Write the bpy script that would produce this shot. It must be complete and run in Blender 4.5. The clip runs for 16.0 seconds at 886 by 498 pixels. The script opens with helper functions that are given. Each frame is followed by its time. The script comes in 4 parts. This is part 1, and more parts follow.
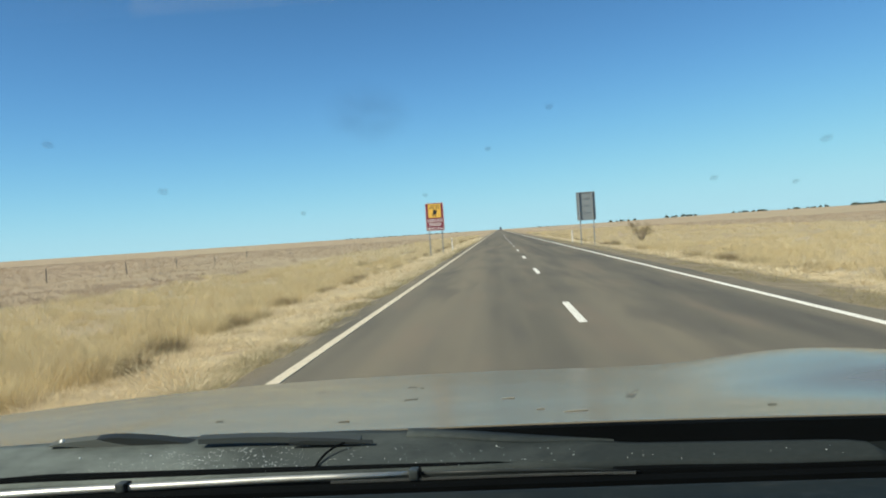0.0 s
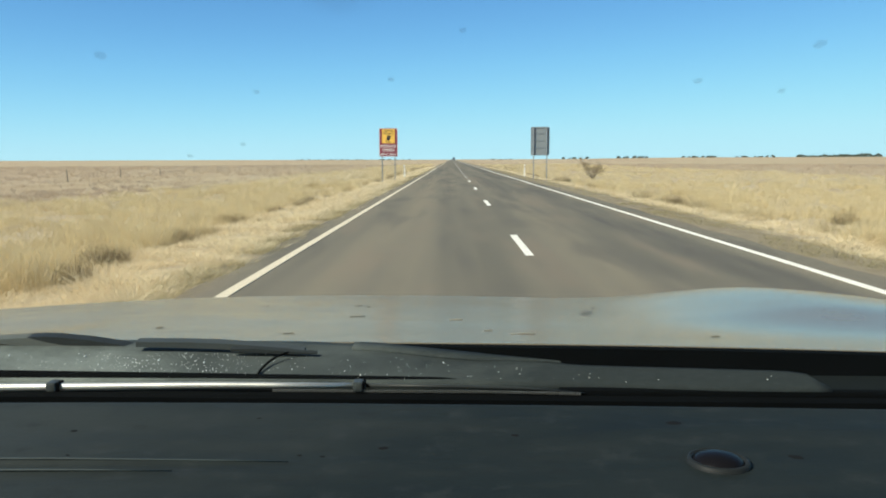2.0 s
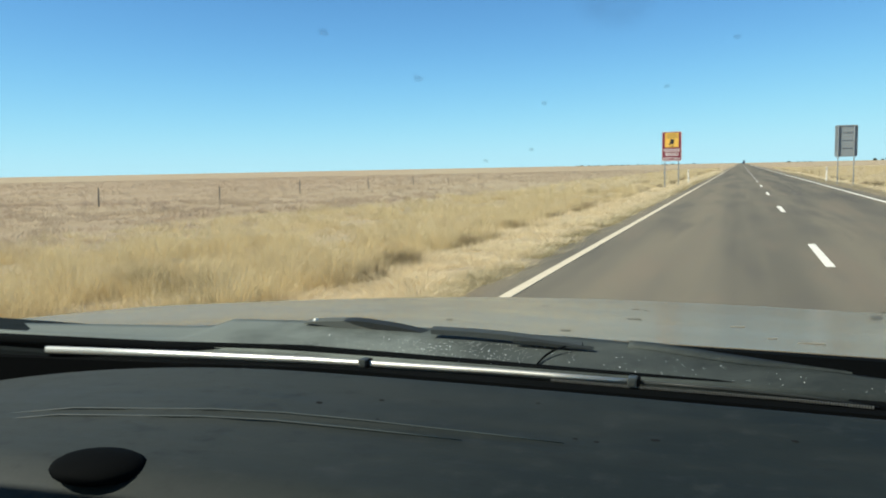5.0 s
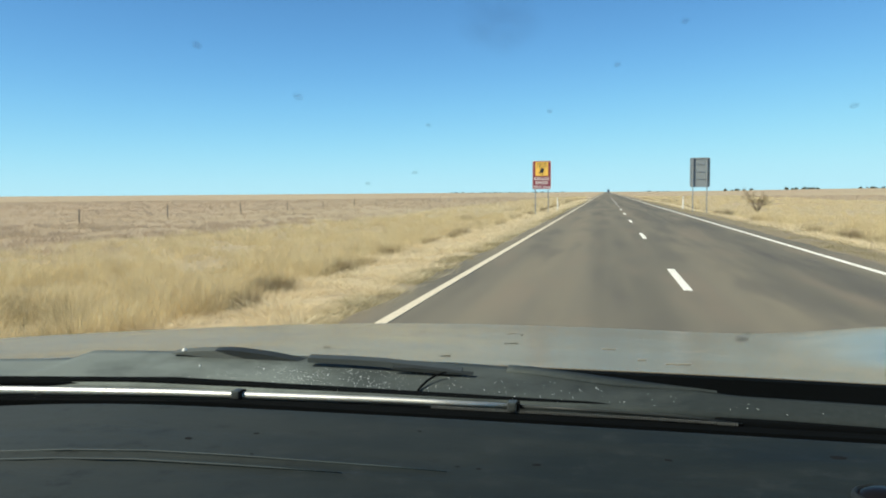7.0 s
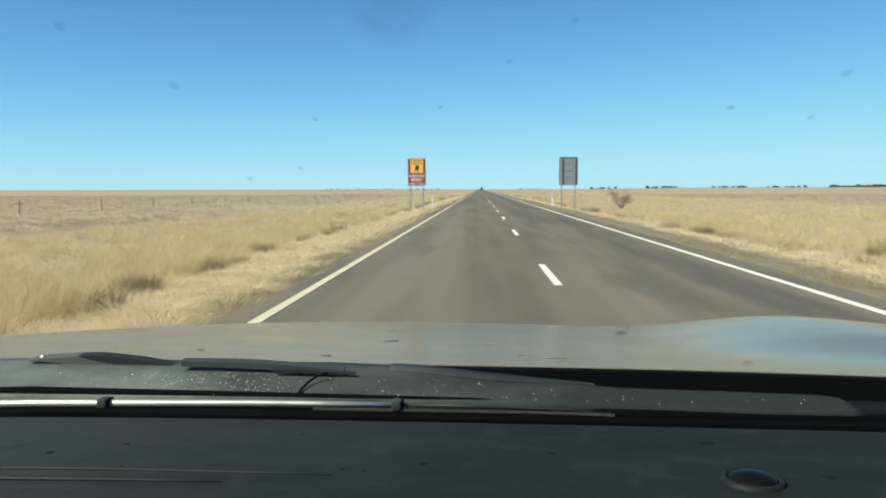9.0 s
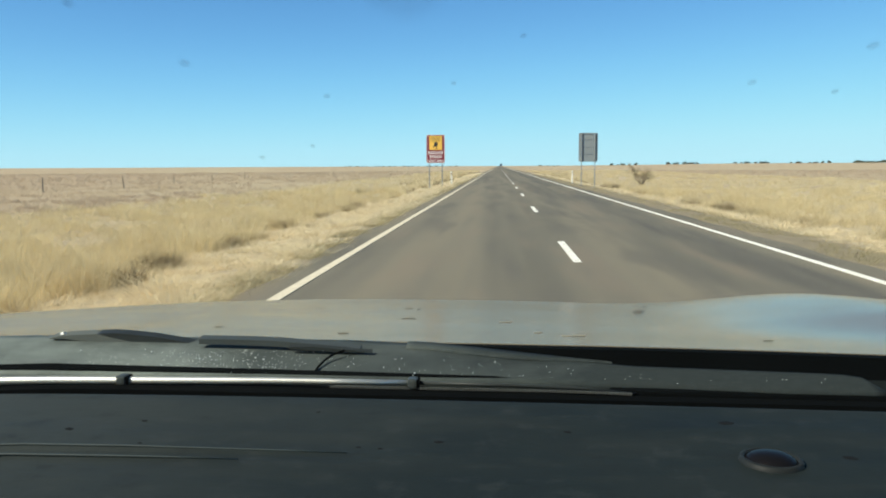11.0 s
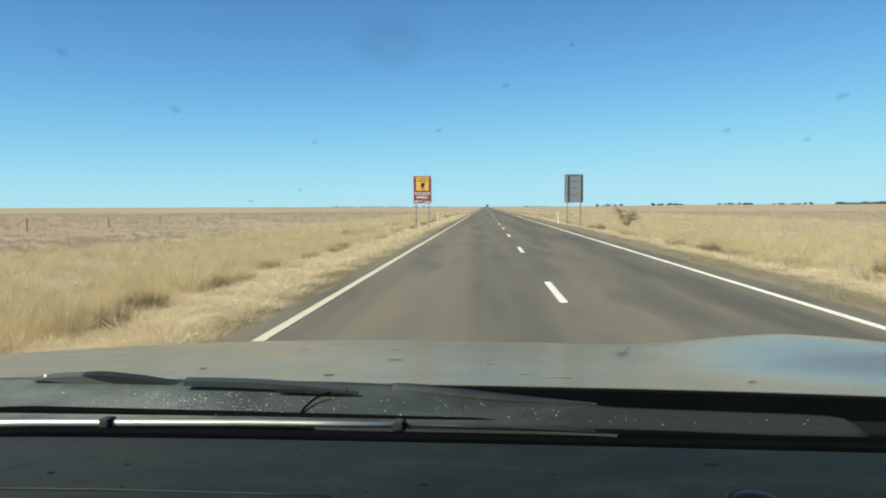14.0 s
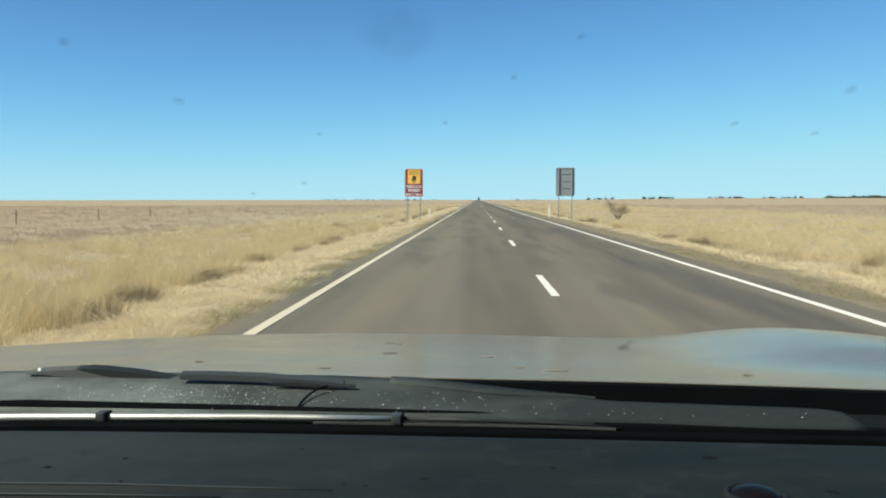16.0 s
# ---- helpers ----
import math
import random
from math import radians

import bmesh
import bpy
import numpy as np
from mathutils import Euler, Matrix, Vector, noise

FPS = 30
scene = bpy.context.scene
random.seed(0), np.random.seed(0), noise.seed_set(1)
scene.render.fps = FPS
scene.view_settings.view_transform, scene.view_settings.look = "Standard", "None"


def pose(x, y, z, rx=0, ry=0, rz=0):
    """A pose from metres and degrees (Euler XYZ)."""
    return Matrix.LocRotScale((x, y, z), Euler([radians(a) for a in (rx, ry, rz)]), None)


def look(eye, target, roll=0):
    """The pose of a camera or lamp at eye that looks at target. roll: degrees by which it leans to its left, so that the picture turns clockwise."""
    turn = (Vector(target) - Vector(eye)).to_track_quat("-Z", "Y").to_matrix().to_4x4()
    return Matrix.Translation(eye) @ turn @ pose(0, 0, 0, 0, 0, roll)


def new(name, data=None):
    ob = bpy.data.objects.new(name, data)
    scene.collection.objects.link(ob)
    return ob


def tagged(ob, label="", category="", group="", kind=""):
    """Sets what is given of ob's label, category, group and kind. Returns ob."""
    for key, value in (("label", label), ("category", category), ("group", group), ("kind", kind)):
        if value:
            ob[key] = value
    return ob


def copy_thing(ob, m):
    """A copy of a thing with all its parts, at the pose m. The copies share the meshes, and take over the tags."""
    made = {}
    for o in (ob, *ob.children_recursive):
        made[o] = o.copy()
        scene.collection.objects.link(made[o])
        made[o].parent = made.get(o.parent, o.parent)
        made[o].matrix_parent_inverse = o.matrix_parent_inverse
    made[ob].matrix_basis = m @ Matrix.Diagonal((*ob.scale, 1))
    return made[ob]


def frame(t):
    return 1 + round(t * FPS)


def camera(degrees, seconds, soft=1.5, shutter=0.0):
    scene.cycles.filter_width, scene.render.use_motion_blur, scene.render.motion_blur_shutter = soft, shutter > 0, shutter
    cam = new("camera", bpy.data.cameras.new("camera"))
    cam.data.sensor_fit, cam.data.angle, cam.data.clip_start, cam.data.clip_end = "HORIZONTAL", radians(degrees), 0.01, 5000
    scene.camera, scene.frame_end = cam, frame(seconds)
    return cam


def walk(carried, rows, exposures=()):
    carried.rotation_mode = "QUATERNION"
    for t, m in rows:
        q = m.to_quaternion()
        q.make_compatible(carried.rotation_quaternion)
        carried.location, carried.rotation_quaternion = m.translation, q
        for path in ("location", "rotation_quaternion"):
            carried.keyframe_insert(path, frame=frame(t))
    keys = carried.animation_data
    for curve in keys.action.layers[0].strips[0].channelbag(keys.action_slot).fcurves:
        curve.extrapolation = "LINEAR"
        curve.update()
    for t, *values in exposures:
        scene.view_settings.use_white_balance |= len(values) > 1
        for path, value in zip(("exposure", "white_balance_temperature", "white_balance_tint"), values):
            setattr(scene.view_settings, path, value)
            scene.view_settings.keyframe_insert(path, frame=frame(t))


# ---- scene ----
cam = camera(57.8, 16.0, soft=1.9)
EYE = 1.32  # height of the camera over the road
walk(cam, [
    (0.0, pose(0.007, -0.002, EYE + 0.016, 88.85, 3.75, 3.95)),
    (0.5, pose(0.005, -0.002, EYE + 0.007, 89.30, 1.77, 3.74)),
    (1.0, pose(-0.000, 0.000, EYE + 0.001, 88.96, 0.48, 1.07)),
    (1.5, pose(-0.002, 0.003, EYE + -0.000, 86.20, 0.12, 0.18)),
    (2.0, pose(0.001, 0.017, EYE + 0.002, 83.62, 0.19, 0.60)),
    (2.5, pose(-0.006, 0.005, EYE + -0.001, 83.93, -0.18, 1.07)),
    (3.0, pose(-0.003, 0.002, EYE + -0.003, 84.67, -0.08, 1.68)),
    (3.5, pose(-0.004, 0.001, EYE + 0.001, 85.67, 0.01, 2.10)),
    (4.0, pose(0.001, 0.008, EYE + -0.001, 85.32, 0.05, 3.17)),
    (4.5, pose(0.001, -0.011, EYE + 0.001, 84.72, 0.68, 11.61)),
    (4.7, pose(0.009, -0.017, EYE + 0.001, 84.25, 1.09, 16.50)),
    (5.2, pose(0.006, -0.019, EYE + 0.000, 84.44, 1.05, 20.81)),
    (6.2, pose(0.006, -0.014, EYE + -0.000, 85.58, 1.07, 19.85)),
    (6.8, pose(0.008, -0.009, EYE + 0.003, 86.19, 1.04, 14.48)),
    (7.0, pose(0.001, -0.010, EYE + -0.001, 86.00, 0.47, 11.45)),
    (7.5, pose(-0.002, -0.002, EYE + -0.001, 86.57, -0.04, 4.97)),
    (8.0, pose(-0.001, 0.015, EYE + -0.002, 86.91, -0.19, -1.22)),
    (8.5, pose(-0.004, 0.010, EYE + -0.002, 86.39, -0.26, -2.37)),
    (9.0, pose(-0.006, -0.003, EYE + -0.001, 85.73, 0.14, 2.59)),
    (9.6, pose(-0.004, -0.002, EYE + -0.000, 85.34, 0.19, 4.13)),
    (10.6, pose(-0.004, 0.001, EYE + -0.000, 84.35, 0.24, 4.00)),
    (11.3, pose(-0.004, 0.003, EYE + -0.001, 84.03, 0.34, 3.87)),
    (11.5, pose(0.003, 0.011, EYE + -0.001, 84.44, 0.21, 3.71)),
    (12.0, pose(-0.000, 0.005, EYE + 0.001, 85.42, -0.09, 3.44)),
    (12.5, pose(-0.004, -0.005, EYE + -0.003, 86.96, -0.26, 3.27)),
    (13.0, pose(-0.004, -0.001, EYE + 0.000, 87.73, -0.07, 3.12)),
    (13.5, pose(-0.003, -0.003, EYE + -0.001, 87.66, 0.06, 3.05)),
    (14.0, pose(-0.003, -0.004, EYE + 0.001, 86.97, 0.19, 2.99)),
    (14.5, pose(-0.003, 0.000, EYE + 0.001, 86.41, 0.48, 3.20)),
    (15.0, pose(-0.012, -0.002, EYE + -0.003, 85.87, 0.24, 2.74)),
    (15.5, pose(-0.009, -0.001, EYE + -0.003, 86.18, 0.02, 2.40)),
    (16.0, pose(-0.009, -0.002, EYE + 0.001, 86.48, 0.07, 2.38)),
], exposures=(
    (0.0, 0.37), (1.0, 0.34), (1.5, 0.44), (2.5, 0.60), (3.5, 0.55), (4.5, 0.56), (7.0, 0.56), (7.5, 0.49), (8.0, 0.47), (8.5, 0.50), (9.0, 0.51),
    (11.5, 0.56), (12.5, 0.51), (13.5, 0.46), (14.5, 0.45), (16.0, 0.48),
))

# ---- light ----
SUN_ELEVATION = radians(43)
SUN_WAY = Vector((-0.86, -0.51, 0)).normalized() * math.cos(SUN_ELEVATION) + Vector((0, 0, math.sin(SUN_ELEVATION)))
world = bpy.data.worlds.new("world")
scene.world = world
world.use_nodes = True
sky = world.node_tree.nodes.new("ShaderNodeTexSky")
sky.sky_type = "NISHITA"
sky.sun_disc = False
sky.sun_elevation = SUN_ELEVATION
sky.sun_rotation = radians(239)
sky.altitude = 1000
sky.air_density = 0.55
sky.dust_density = 0.0
sky.ozone_density = 3.0
back = world.node_tree.nodes["Background"]
back.inputs["Strength"].default_value = 0.15
# thin dry air over a dusty horizon: each colour nears a ceiling of its own low in the sky and deepens higher up
split = world.node_tree.nodes.new("ShaderNodeSeparateColor")
joined = world.node_tree.nodes.new("ShaderNodeCombineColor")
world.node_tree.links.new(sky.outputs[0], split.inputs[0])


def sky_math(kind, value, socket, slot=0):
    n = world.node_tree.nodes.new("ShaderNodeMath")
    n.operation = kind
    n.inputs[1 - slot].default_value = value
    world.node_tree.links.new(socket, n.inputs[slot])
    return n.outputs[0]


for channel, (ceiling, rate, power) in enumerate(((0.462, 0.360, 1.40), (0.750, 0.330, 1.46), (0.860, 0.300, 1.85))):
    depth = sky_math("POWER", power, sky_math("MULTIPLY", rate, split.outputs[channel]))
    left_over = sky_math("POWER", math.e, sky_math("MULTIPLY", -1.0, depth), 1)
    level = sky_math("MULTIPLY", ceiling / (0.15 * 1.21), sky_math("SUBTRACT", 1.0, left_over, 1))
    world.node_tree.links.new(level, joined.inputs[channel])
world.node_tree.links.new(joined.outputs[0], back.inputs["Color"])
sun = new("sun", bpy.data.lights.new("sun", "SUN"))
sun.data.energy = 5.0
sun.data.angle = radians(0.53)
sun.data.color = (1.0, 0.93, 0.765)
sun.matrix_world = look(SUN_WAY * 50, (0, 0, 0))


# ---- materials ----
LEFT_LINE, CENTRE_LINE, RIGHT_LINE = -2.24, 1.08, 4.29
SEAL_LEFT, SEAL_RIGHT = -2.68, 4.86


class Nodes:
    """Short names for making a node material."""

    def __init__(self, name):
        self.mat = bpy.data.materials.new(name)
        self.mat.use_nodes = True
        self.tree = self.mat.node_tree
        self.shader = self.tree.nodes["Principled BSDF"]
        self.out = self.tree.nodes["Material Output"]

    def node(self, kind, **values):
        n = self.tree.nodes.new(kind)
        for key, value in values.items():
            n.inputs[key].default_value = value
        return n

    def link(self, a, b):
        self.tree.links.new(a, b)

    def place(self, scale=(1, 1, 1), local=False):
        if local:
            source = self.node("ShaderNodeTexCoord").outputs["Object"]
        else:
            source = self.node("ShaderNodeNewGeometry").outputs["Position"]
        m = self.node("ShaderNodeMapping", Scale=scale)
        self.link(source, m.inputs["Vector"])
        return m.outputs[0]

    def noise(self, where, scale, detail=4.0, rough=0.6):
        n = self.node("ShaderNodeTexNoise", Scale=scale, Detail=detail, Roughness=rough)
        self.link(where, n.inputs["Vector"])
        return n.outputs["Fac"]

    def ramp(self, fac, stops):
        n = self.node("ShaderNodeValToRGB")
        while len(n.color_ramp.elements) < len(stops):
            n.color_ramp.elements.new(0.5)
        for e, (p, c) in zip(n.color_ramp.elements, stops):
            e.position = p
            e.color = (*c, 1) if isinstance(c, tuple) else (c, c, c, 1)
        self.link(fac, n.inputs[0])
        return n.outputs[0]

    def mix(self, fac, a, b, kind="MIX"):
        n = self.node("ShaderNodeMix")
        n.data_type, n.blend_type = "RGBA", kind
        for socket, value in ((n.inputs[0], fac), (n.inputs[6], a), (n.inputs[7], b)):
            if isinstance(value, (int, float)):
                socket.default_value = value
            elif isinstance(value, tuple):
                socket.default_value = (*value, 1)
            else:
                self.link(value, socket)
        return n.outputs[2]

    def bump(self, height, strength, distance):
        n = self.node("ShaderNodeBump", Strength=strength, Distance=distance)
        self.link(height, n.inputs["Height"])
        self.link(n.outputs[0], self.shader.inputs["Normal"])

    def set(self, **values):
        for key, value in values.items():
            socket = self.shader.inputs[key.replace("_", " ")]
            if isinstance(value, (int, float)):
                socket.default_value = value
            elif isinstance(value, tuple):
                socket.default_value = (*value, 1)
            else:
                self.link(value, socket)
        return self


def simple(name, color, rough=0.5, metal=0.0, vary=0.15, scale=30.0, bump=0.1, depth=0.001, spec=0.5):
    """A surface with fine and coarse variation in the thing's own space."""
    m = Nodes(name)
    where = m.place(local=True)
    fine, coarse = m.noise(where, scale), m.noise(where, scale / 7, 3.0)
    dark = tuple(c * (1 - vary) for c in color)
    light = tuple(min(1, c * (1 + vary)) for c in color)
    tone = m.mix(m.ramp(coarse, [(0.3, 0.0), (0.7, 1.0)]), dark, light)
    tone = m.mix(0.35, tone, m.mix(fine, dark, light))
    m.set(Base_Color=tone, Metallic=metal, Specular_IOR_Level=spec)
    m.set(Roughness=m.ramp(fine, [(0.2, max(0.02, rough * 0.85)), (0.8, min(1, rough * 1.15))]))
    if bump:
        m.bump(fine, bump, depth)
    return m.mat


def ground_material():
    m = Nodes("dry_plain_soil")
    where = m.place()
    wide = m.noise(m.place((1, 0.45, 1)), 0.012, 6.0, 0.55)
    mid = m.noise(where, 0.16, 5.0, 0.6)
    fine = m.noise(where, 3.0, 6.0, 0.7)
    grain = m.noise(where, 22.0, 4.0, 0.7)
    straw = m.ramp(fine, [(0.25, (0.335, 0.281, 0.185)), (0.5, (0.465, 0.398, 0.28)), (0.75, (0.57, 0.50, 0.365))])
    red = m.ramp(fine, [(0.25, (0.33, 0.255, 0.180)), (0.75, (0.51, 0.405, 0.295))])
    tone = m.mix(m.ramp(wide, [(0.38, 0.0), (0.58, 0.9)]), straw, red)
    tone = m.mix(m.ramp(mid, [(0.35, 0.45), (0.6, 0.0)]), tone, (0.25, 0.175, 0.09))
    # olive-grey gravel shoulders beside the seal, wide on the far side
    axis = m.node("ShaderNodeSeparateXYZ")
    m.link(where, axis.inputs[0])
    for start, end, stops in ((SEAL_RIGHT - 0.5, SEAL_RIGHT + 2.5, [(0.10, 0.0), (0.16, 1.0), (0.45, 1.0), (0.75, 0.0)]), (SEAL_LEFT - 1.5, SEAL_LEFT + 0.5, [(0.40, 0.0), (0.62, 0.9), (0.80, 0.9), (0.90, 0.0)])):
        across = m.node("ShaderNodeMapRange")
        across.inputs["From Min"].default_value, across.inputs["From Max"].default_value = start, end
        m.link(axis.outputs[0], across.inputs["Value"])
        blurred = m.node("ShaderNodeMath")
        blurred.operation = "MULTIPLY_ADD"
        blurred.inputs[1].default_value = 0.35
        m.link(fine, blurred.inputs[0])
        m.link(across.outputs[0], blurred.inputs[2])
        shifted = m.node("ShaderNodeMath")
        shifted.operation = "SUBTRACT"
        shifted.inputs[1].default_value = 0.17
        m.link(blurred.outputs[0], shifted.inputs[0])
        inside = m.ramp(shifted.outputs[0], stops)
        tone = m.mix(inside, tone, m.ramp(fine, [(0.3, (0.19, 0.162, 0.118)), (0.7, (0.33, 0.282, 0.202))]))
    tone = m.mix(m.ramp(grain, [(0.3, 0.35), (0.6, 0.0)]), tone, (0.20, 0.14, 0.08))
    m.set(Base_Color=tone, Roughness=0.95, Specular_IOR_Level=0.1)
    m.bump(m.mix(0.5, fine, grain), 0.8, 0.06)
    return m.mat


def asphalt_material():
    m = Nodes("worn_asphalt")
    where = m.place()
    tracks = m.noise(m.place((1.0, 0.018, 1)), 0.85, 3.0, 0.55)
    blots = m.noise(m.place((1.0, 0.07, 1)), 1.0, 5.0, 0.6)
    grain = m.noise(where, 70.0, 3.0, 0.8)
    chips = m.noise(where, 14.0, 5.0, 0.7)
    tone = m.ramp(tracks, [(0.34, (0.1152, 0.1059, 0.0838)), (0.5, (0.1629, 0.1460, 0.1111)), (0.64, (0.2037, 0.1771, 0.1279))])
    tone = m.mix(m.ramp(blots, [(0.58, 0.0), (0.76, 0.5)]), tone, (0.0886, 0.0846, 0.0776))
    # a polished, oil-dark wheel track in the far lane, broken along its length
    axis, wander = m.node("ShaderNodeSeparateXYZ"), m.node("ShaderNodeMath")
    m.link(where, axis.inputs[0])
    wander.operation = "MULTIPLY_ADD"
    wander.inputs[1].default_value = 1 / 6
    m.link(axis.outputs[0], wander.inputs[0])
    m.link(m.ramp(blots, [(0.3, 0.0), (0.7, 0.16)]), wander.inputs[2])
    band = m.ramp(wander.outputs[0], [(0.36, 0.0), (0.41, 0.6), (0.46, 0.0), (0.54, 0.0), (0.64, 0.95), (0.68, 0.85), (0.78, 0.0)])
    broken = m.ramp(m.noise(m.place((0.6, 0.06, 1)), 1.3, 4.0, 0.6), [(0.38, 0.1), (0.6, 1.0)])
    tone = m.mix(m.mix(1.0, band, broken, "MULTIPLY"), tone, (0.0664, 0.0641, 0.0600))
    patches = m.noise(m.place((0.75, 0.11, 1)), 1.25, 4.0, 0.55)
    tone = m.mix(m.ramp(patches, [(0.52, 0.0), (0.62, 0.55)]), tone, (0.0927, 0.0860, 0.0745))
    tone = m.mix(m.ramp(patches, [(0.36, 0.45), (0.46, 0.0)]), tone, (0.2112, 0.1680, 0.1235))
    tone = m.mix(m.ramp(grain, [(0.35, 0.3), (0.65, 0.0)]), tone, (0.0797, 0.0739, 0.0653))
    tone = m.mix(m.ramp(chips, [(0.5, 0.0), (0.8, 0.25)]), tone, (0.2835, 0.2581, 0.2117))
    m.set(Base_Color=tone, Roughness=0.92, Specular_IOR_Level=0.25)
    m.bump(m.mix(0.5, grain, chips), 0.5, 0.006)
    return m.mat


def grass_material(name, root, tip, patch):
    """Dry grass: every blade has a tone of its own, and wide patches differ."""
    m = Nodes(name)
    own = m.node("ShaderNodeNewGeometry").outputs["Random Per Island"]
    wide = m.noise(m.place(), 0.35, 4.0, 0.6)
    tone = m.mix(own, root, tip)
    tone = m.mix(m.ramp(wide, [(0.4, 0.0), (0.65, 0.75)]), tone, patch)
    front, through_ = m.node("ShaderNodeBsdfDiffuse"), m.node("ShaderNodeBsdfTranslucent")
    m.link(tone, front.inputs[0])
    m.link(tone, through_.inputs[0])
    both = m.node("ShaderNodeMixShader", Fac=0.4)
    m.link(front.outputs[0], both.inputs[1])
    m.link(through_.outputs[0], both.inputs[2])
    m.link(both.outputs[0], m.out.inputs["Surface"])
    return m.mat


def line_material(name, clean):
    m = Nodes(name)
    where = m.place()
    worn = m.noise(where, 5.0, 6.0, 0.75)
    grain = m.noise(where, 60.0, 3.0, 0.7)
    tone = m.mix(m.ramp(worn, [(0.52, 0.0), (0.72, 0.55)]), clean, (0.42, 0.38, 0.31))
    tone = m.mix(m.ramp(grain, [(0.3, 0.35), (0.5, 0.0)]), tone, (0.35, 0.32, 0.28))
    m.set(Base_Color=tone, Roughness=0.75)
    m.bump(grain, 0.3, 0.002)
    return m.mat


def paint_material():
    m = Nodes("dusty_car_paint")
    where = m.place(local=True)
    dust = m.noise(where, 4.0, 6.0, 0.65)
    streak = m.noise(m.place((3, 0.7, 1), local=True), 5.0, 5.0, 0.7)
    flake = m.noise(where, 400.0, 2.0)
    tone = m.mix(flake, (0.1605, 0.1382, 0.0954), (0.1957, 0.1693, 0.1175))
    tone = m.mix(m.ramp(dust, [(0.35, 0.15), (0.7, 0.6)]), tone, (0.1937, 0.1655, 0.1105))
    tone = m.mix(m.ramp(streak, [(0.62, 0.0), (0.72, 0.25)]), tone, (0.1321, 0.1148, 0.0902))
    m.set(Base_Color=tone, Roughness=m.ramp(dust, [(0.3, 0.16), (0.7, 0.22)]), Metallic=0.20, Specular_IOR_Level=0.1)
    return m.mat


def dash_material():
    m = Nodes("slate_dash_vinyl")
    where = m.place(local=True)
    grain = m.noise(where, 260.0, 3.0, 0.6)
    smear = m.noise(m.place((1.0, 3.5, 1), local=True), 6.0, 6.0, 0.65)
    patch = m.noise(where, 3.2, 3.0, 0.5)
    tone = m.ramp(smear, [(0.3, (0.0047, 0.0083, 0.0088)), (0.5, (0.0064, 0.0113, 0.0115)), (0.72, (0.0102, 0.0155, 0.0157))])
    # paler over the middle of the car than in front of the driver
    axis, along = m.node("ShaderNodeSeparateXYZ"), m.node("ShaderNodeMath")
    m.link(where, axis.inputs[0])
    along.operation = "MULTIPLY_ADD"
    along.inputs[1].default_value = 1.3
    m.link(axis.outputs[0], along.inputs[0])
    m.link(m.ramp(patch, [(0.0, 0.45), (1.0, 1.35)]), along.inputs[2])
    tone = m.mix(m.ramp(along.outputs[0], [(0.05, 0.85), (0.80, 0.0)]), tone, (0.0287, 0.0374, 0.0366))
    tone = m.mix(m.ramp(grain, [(0.35, 0.25), (0.6, 0.0)]), tone, (0.0112, 0.0153, 0.0163))
    mottle = m.noise(where, 38.0, 5.0, 0.7)
    tone = m.mix(m.ramp(mottle, [(0.54, 0.0), (0.72, 0.45)]), tone, (0.0251, 0.0307, 0.0321))
    tone = m.mix(m.ramp(mottle, [(0.30, 0.5), (0.44, 0.0)]), tone, (0.0056, 0.0079, 0.0088))
    m.set(Base_Color=tone, Specular_IOR_Level=0.2, Roughness=m.ramp(smear, [(0.3, 0.65), (0.7, 0.85)]))
    m.bump(grain, 0.15, 0.0005)
    return m.mat


def cowl_material():
    """Dark plastic, painted paler towards the middle of the car for dust and sunlight."""
    m = Nodes("grey_cowl_plastic")
    where = m.place(local=True)
    axis = m.node("ShaderNodeSeparateXYZ")
    m.link(where, axis.inputs[0])
    cloud, grain = m.noise(where, 7.0, 5.0, 0.65), m.noise(where, 160.0, 3.0, 0.7)
    edge = m.node("ShaderNodeMath")
    edge.operation = "MULTIPLY_ADD"
    edge.inputs[1].default_value = -0.9
    m.link(axis.outputs[0], edge.inputs[0])
    m.link(cloud, edge.inputs[2])
    # sunlit left and darker right put into the colour, together with dust
    tone = m.mix(m.ramp(edge.outputs[0], [(0.40, 0.0), (0.80, 0.40), (1.10, 1.0)]), (0.0211, 0.0267, 0.0275), (0.1485, 0.1692, 0.1584))
    tone = m.mix(m.ramp(grain, [(0.45, 0.0), (0.75, 0.25)]), tone, (0.0504, 0.0603, 0.0621))
    m.set(Base_Color=tone, Roughness=0.75, Specular_IOR_Level=0.08)
    m.bump(grain, 0.1, 0.0006)
    return m.mat


def glass_material():
    m = Nodes("windscreen_glass")
    clear = m.node("ShaderNodeBsdfTransparent")
    clear.inputs[0].default_value = (0.96, 0.98, 0.97, 1)
    gloss = m.node("ShaderNodeBsdfGlossy", Roughness=0.02)
    both = m.node("ShaderNodeMixShader", Fac=0.015)
    m.link(clear.outputs[0], both.inputs[1])
    m.link(gloss.outputs[0], both.inputs[2])
    dust, all_ = m.node("ShaderNodeBsdfTranslucent"), m.node("ShaderNodeMixShader")
    dust.inputs[0].default_value = (0.60, 0.64, 0.64, 1)
    film = m.noise(m.place(local=True), 9.0, 4.0)
    m.link(m.ramp(film, [(0.3, 0.0006), (0.7, 0.0022)]), all_.inputs[0])
    m.link(both.outputs[0], all_.inputs[1])
    m.link(dust.outputs[0], all_.inputs[2])
    m.link(all_.outputs[0], m.out.inputs["Surface"])
    return m.mat


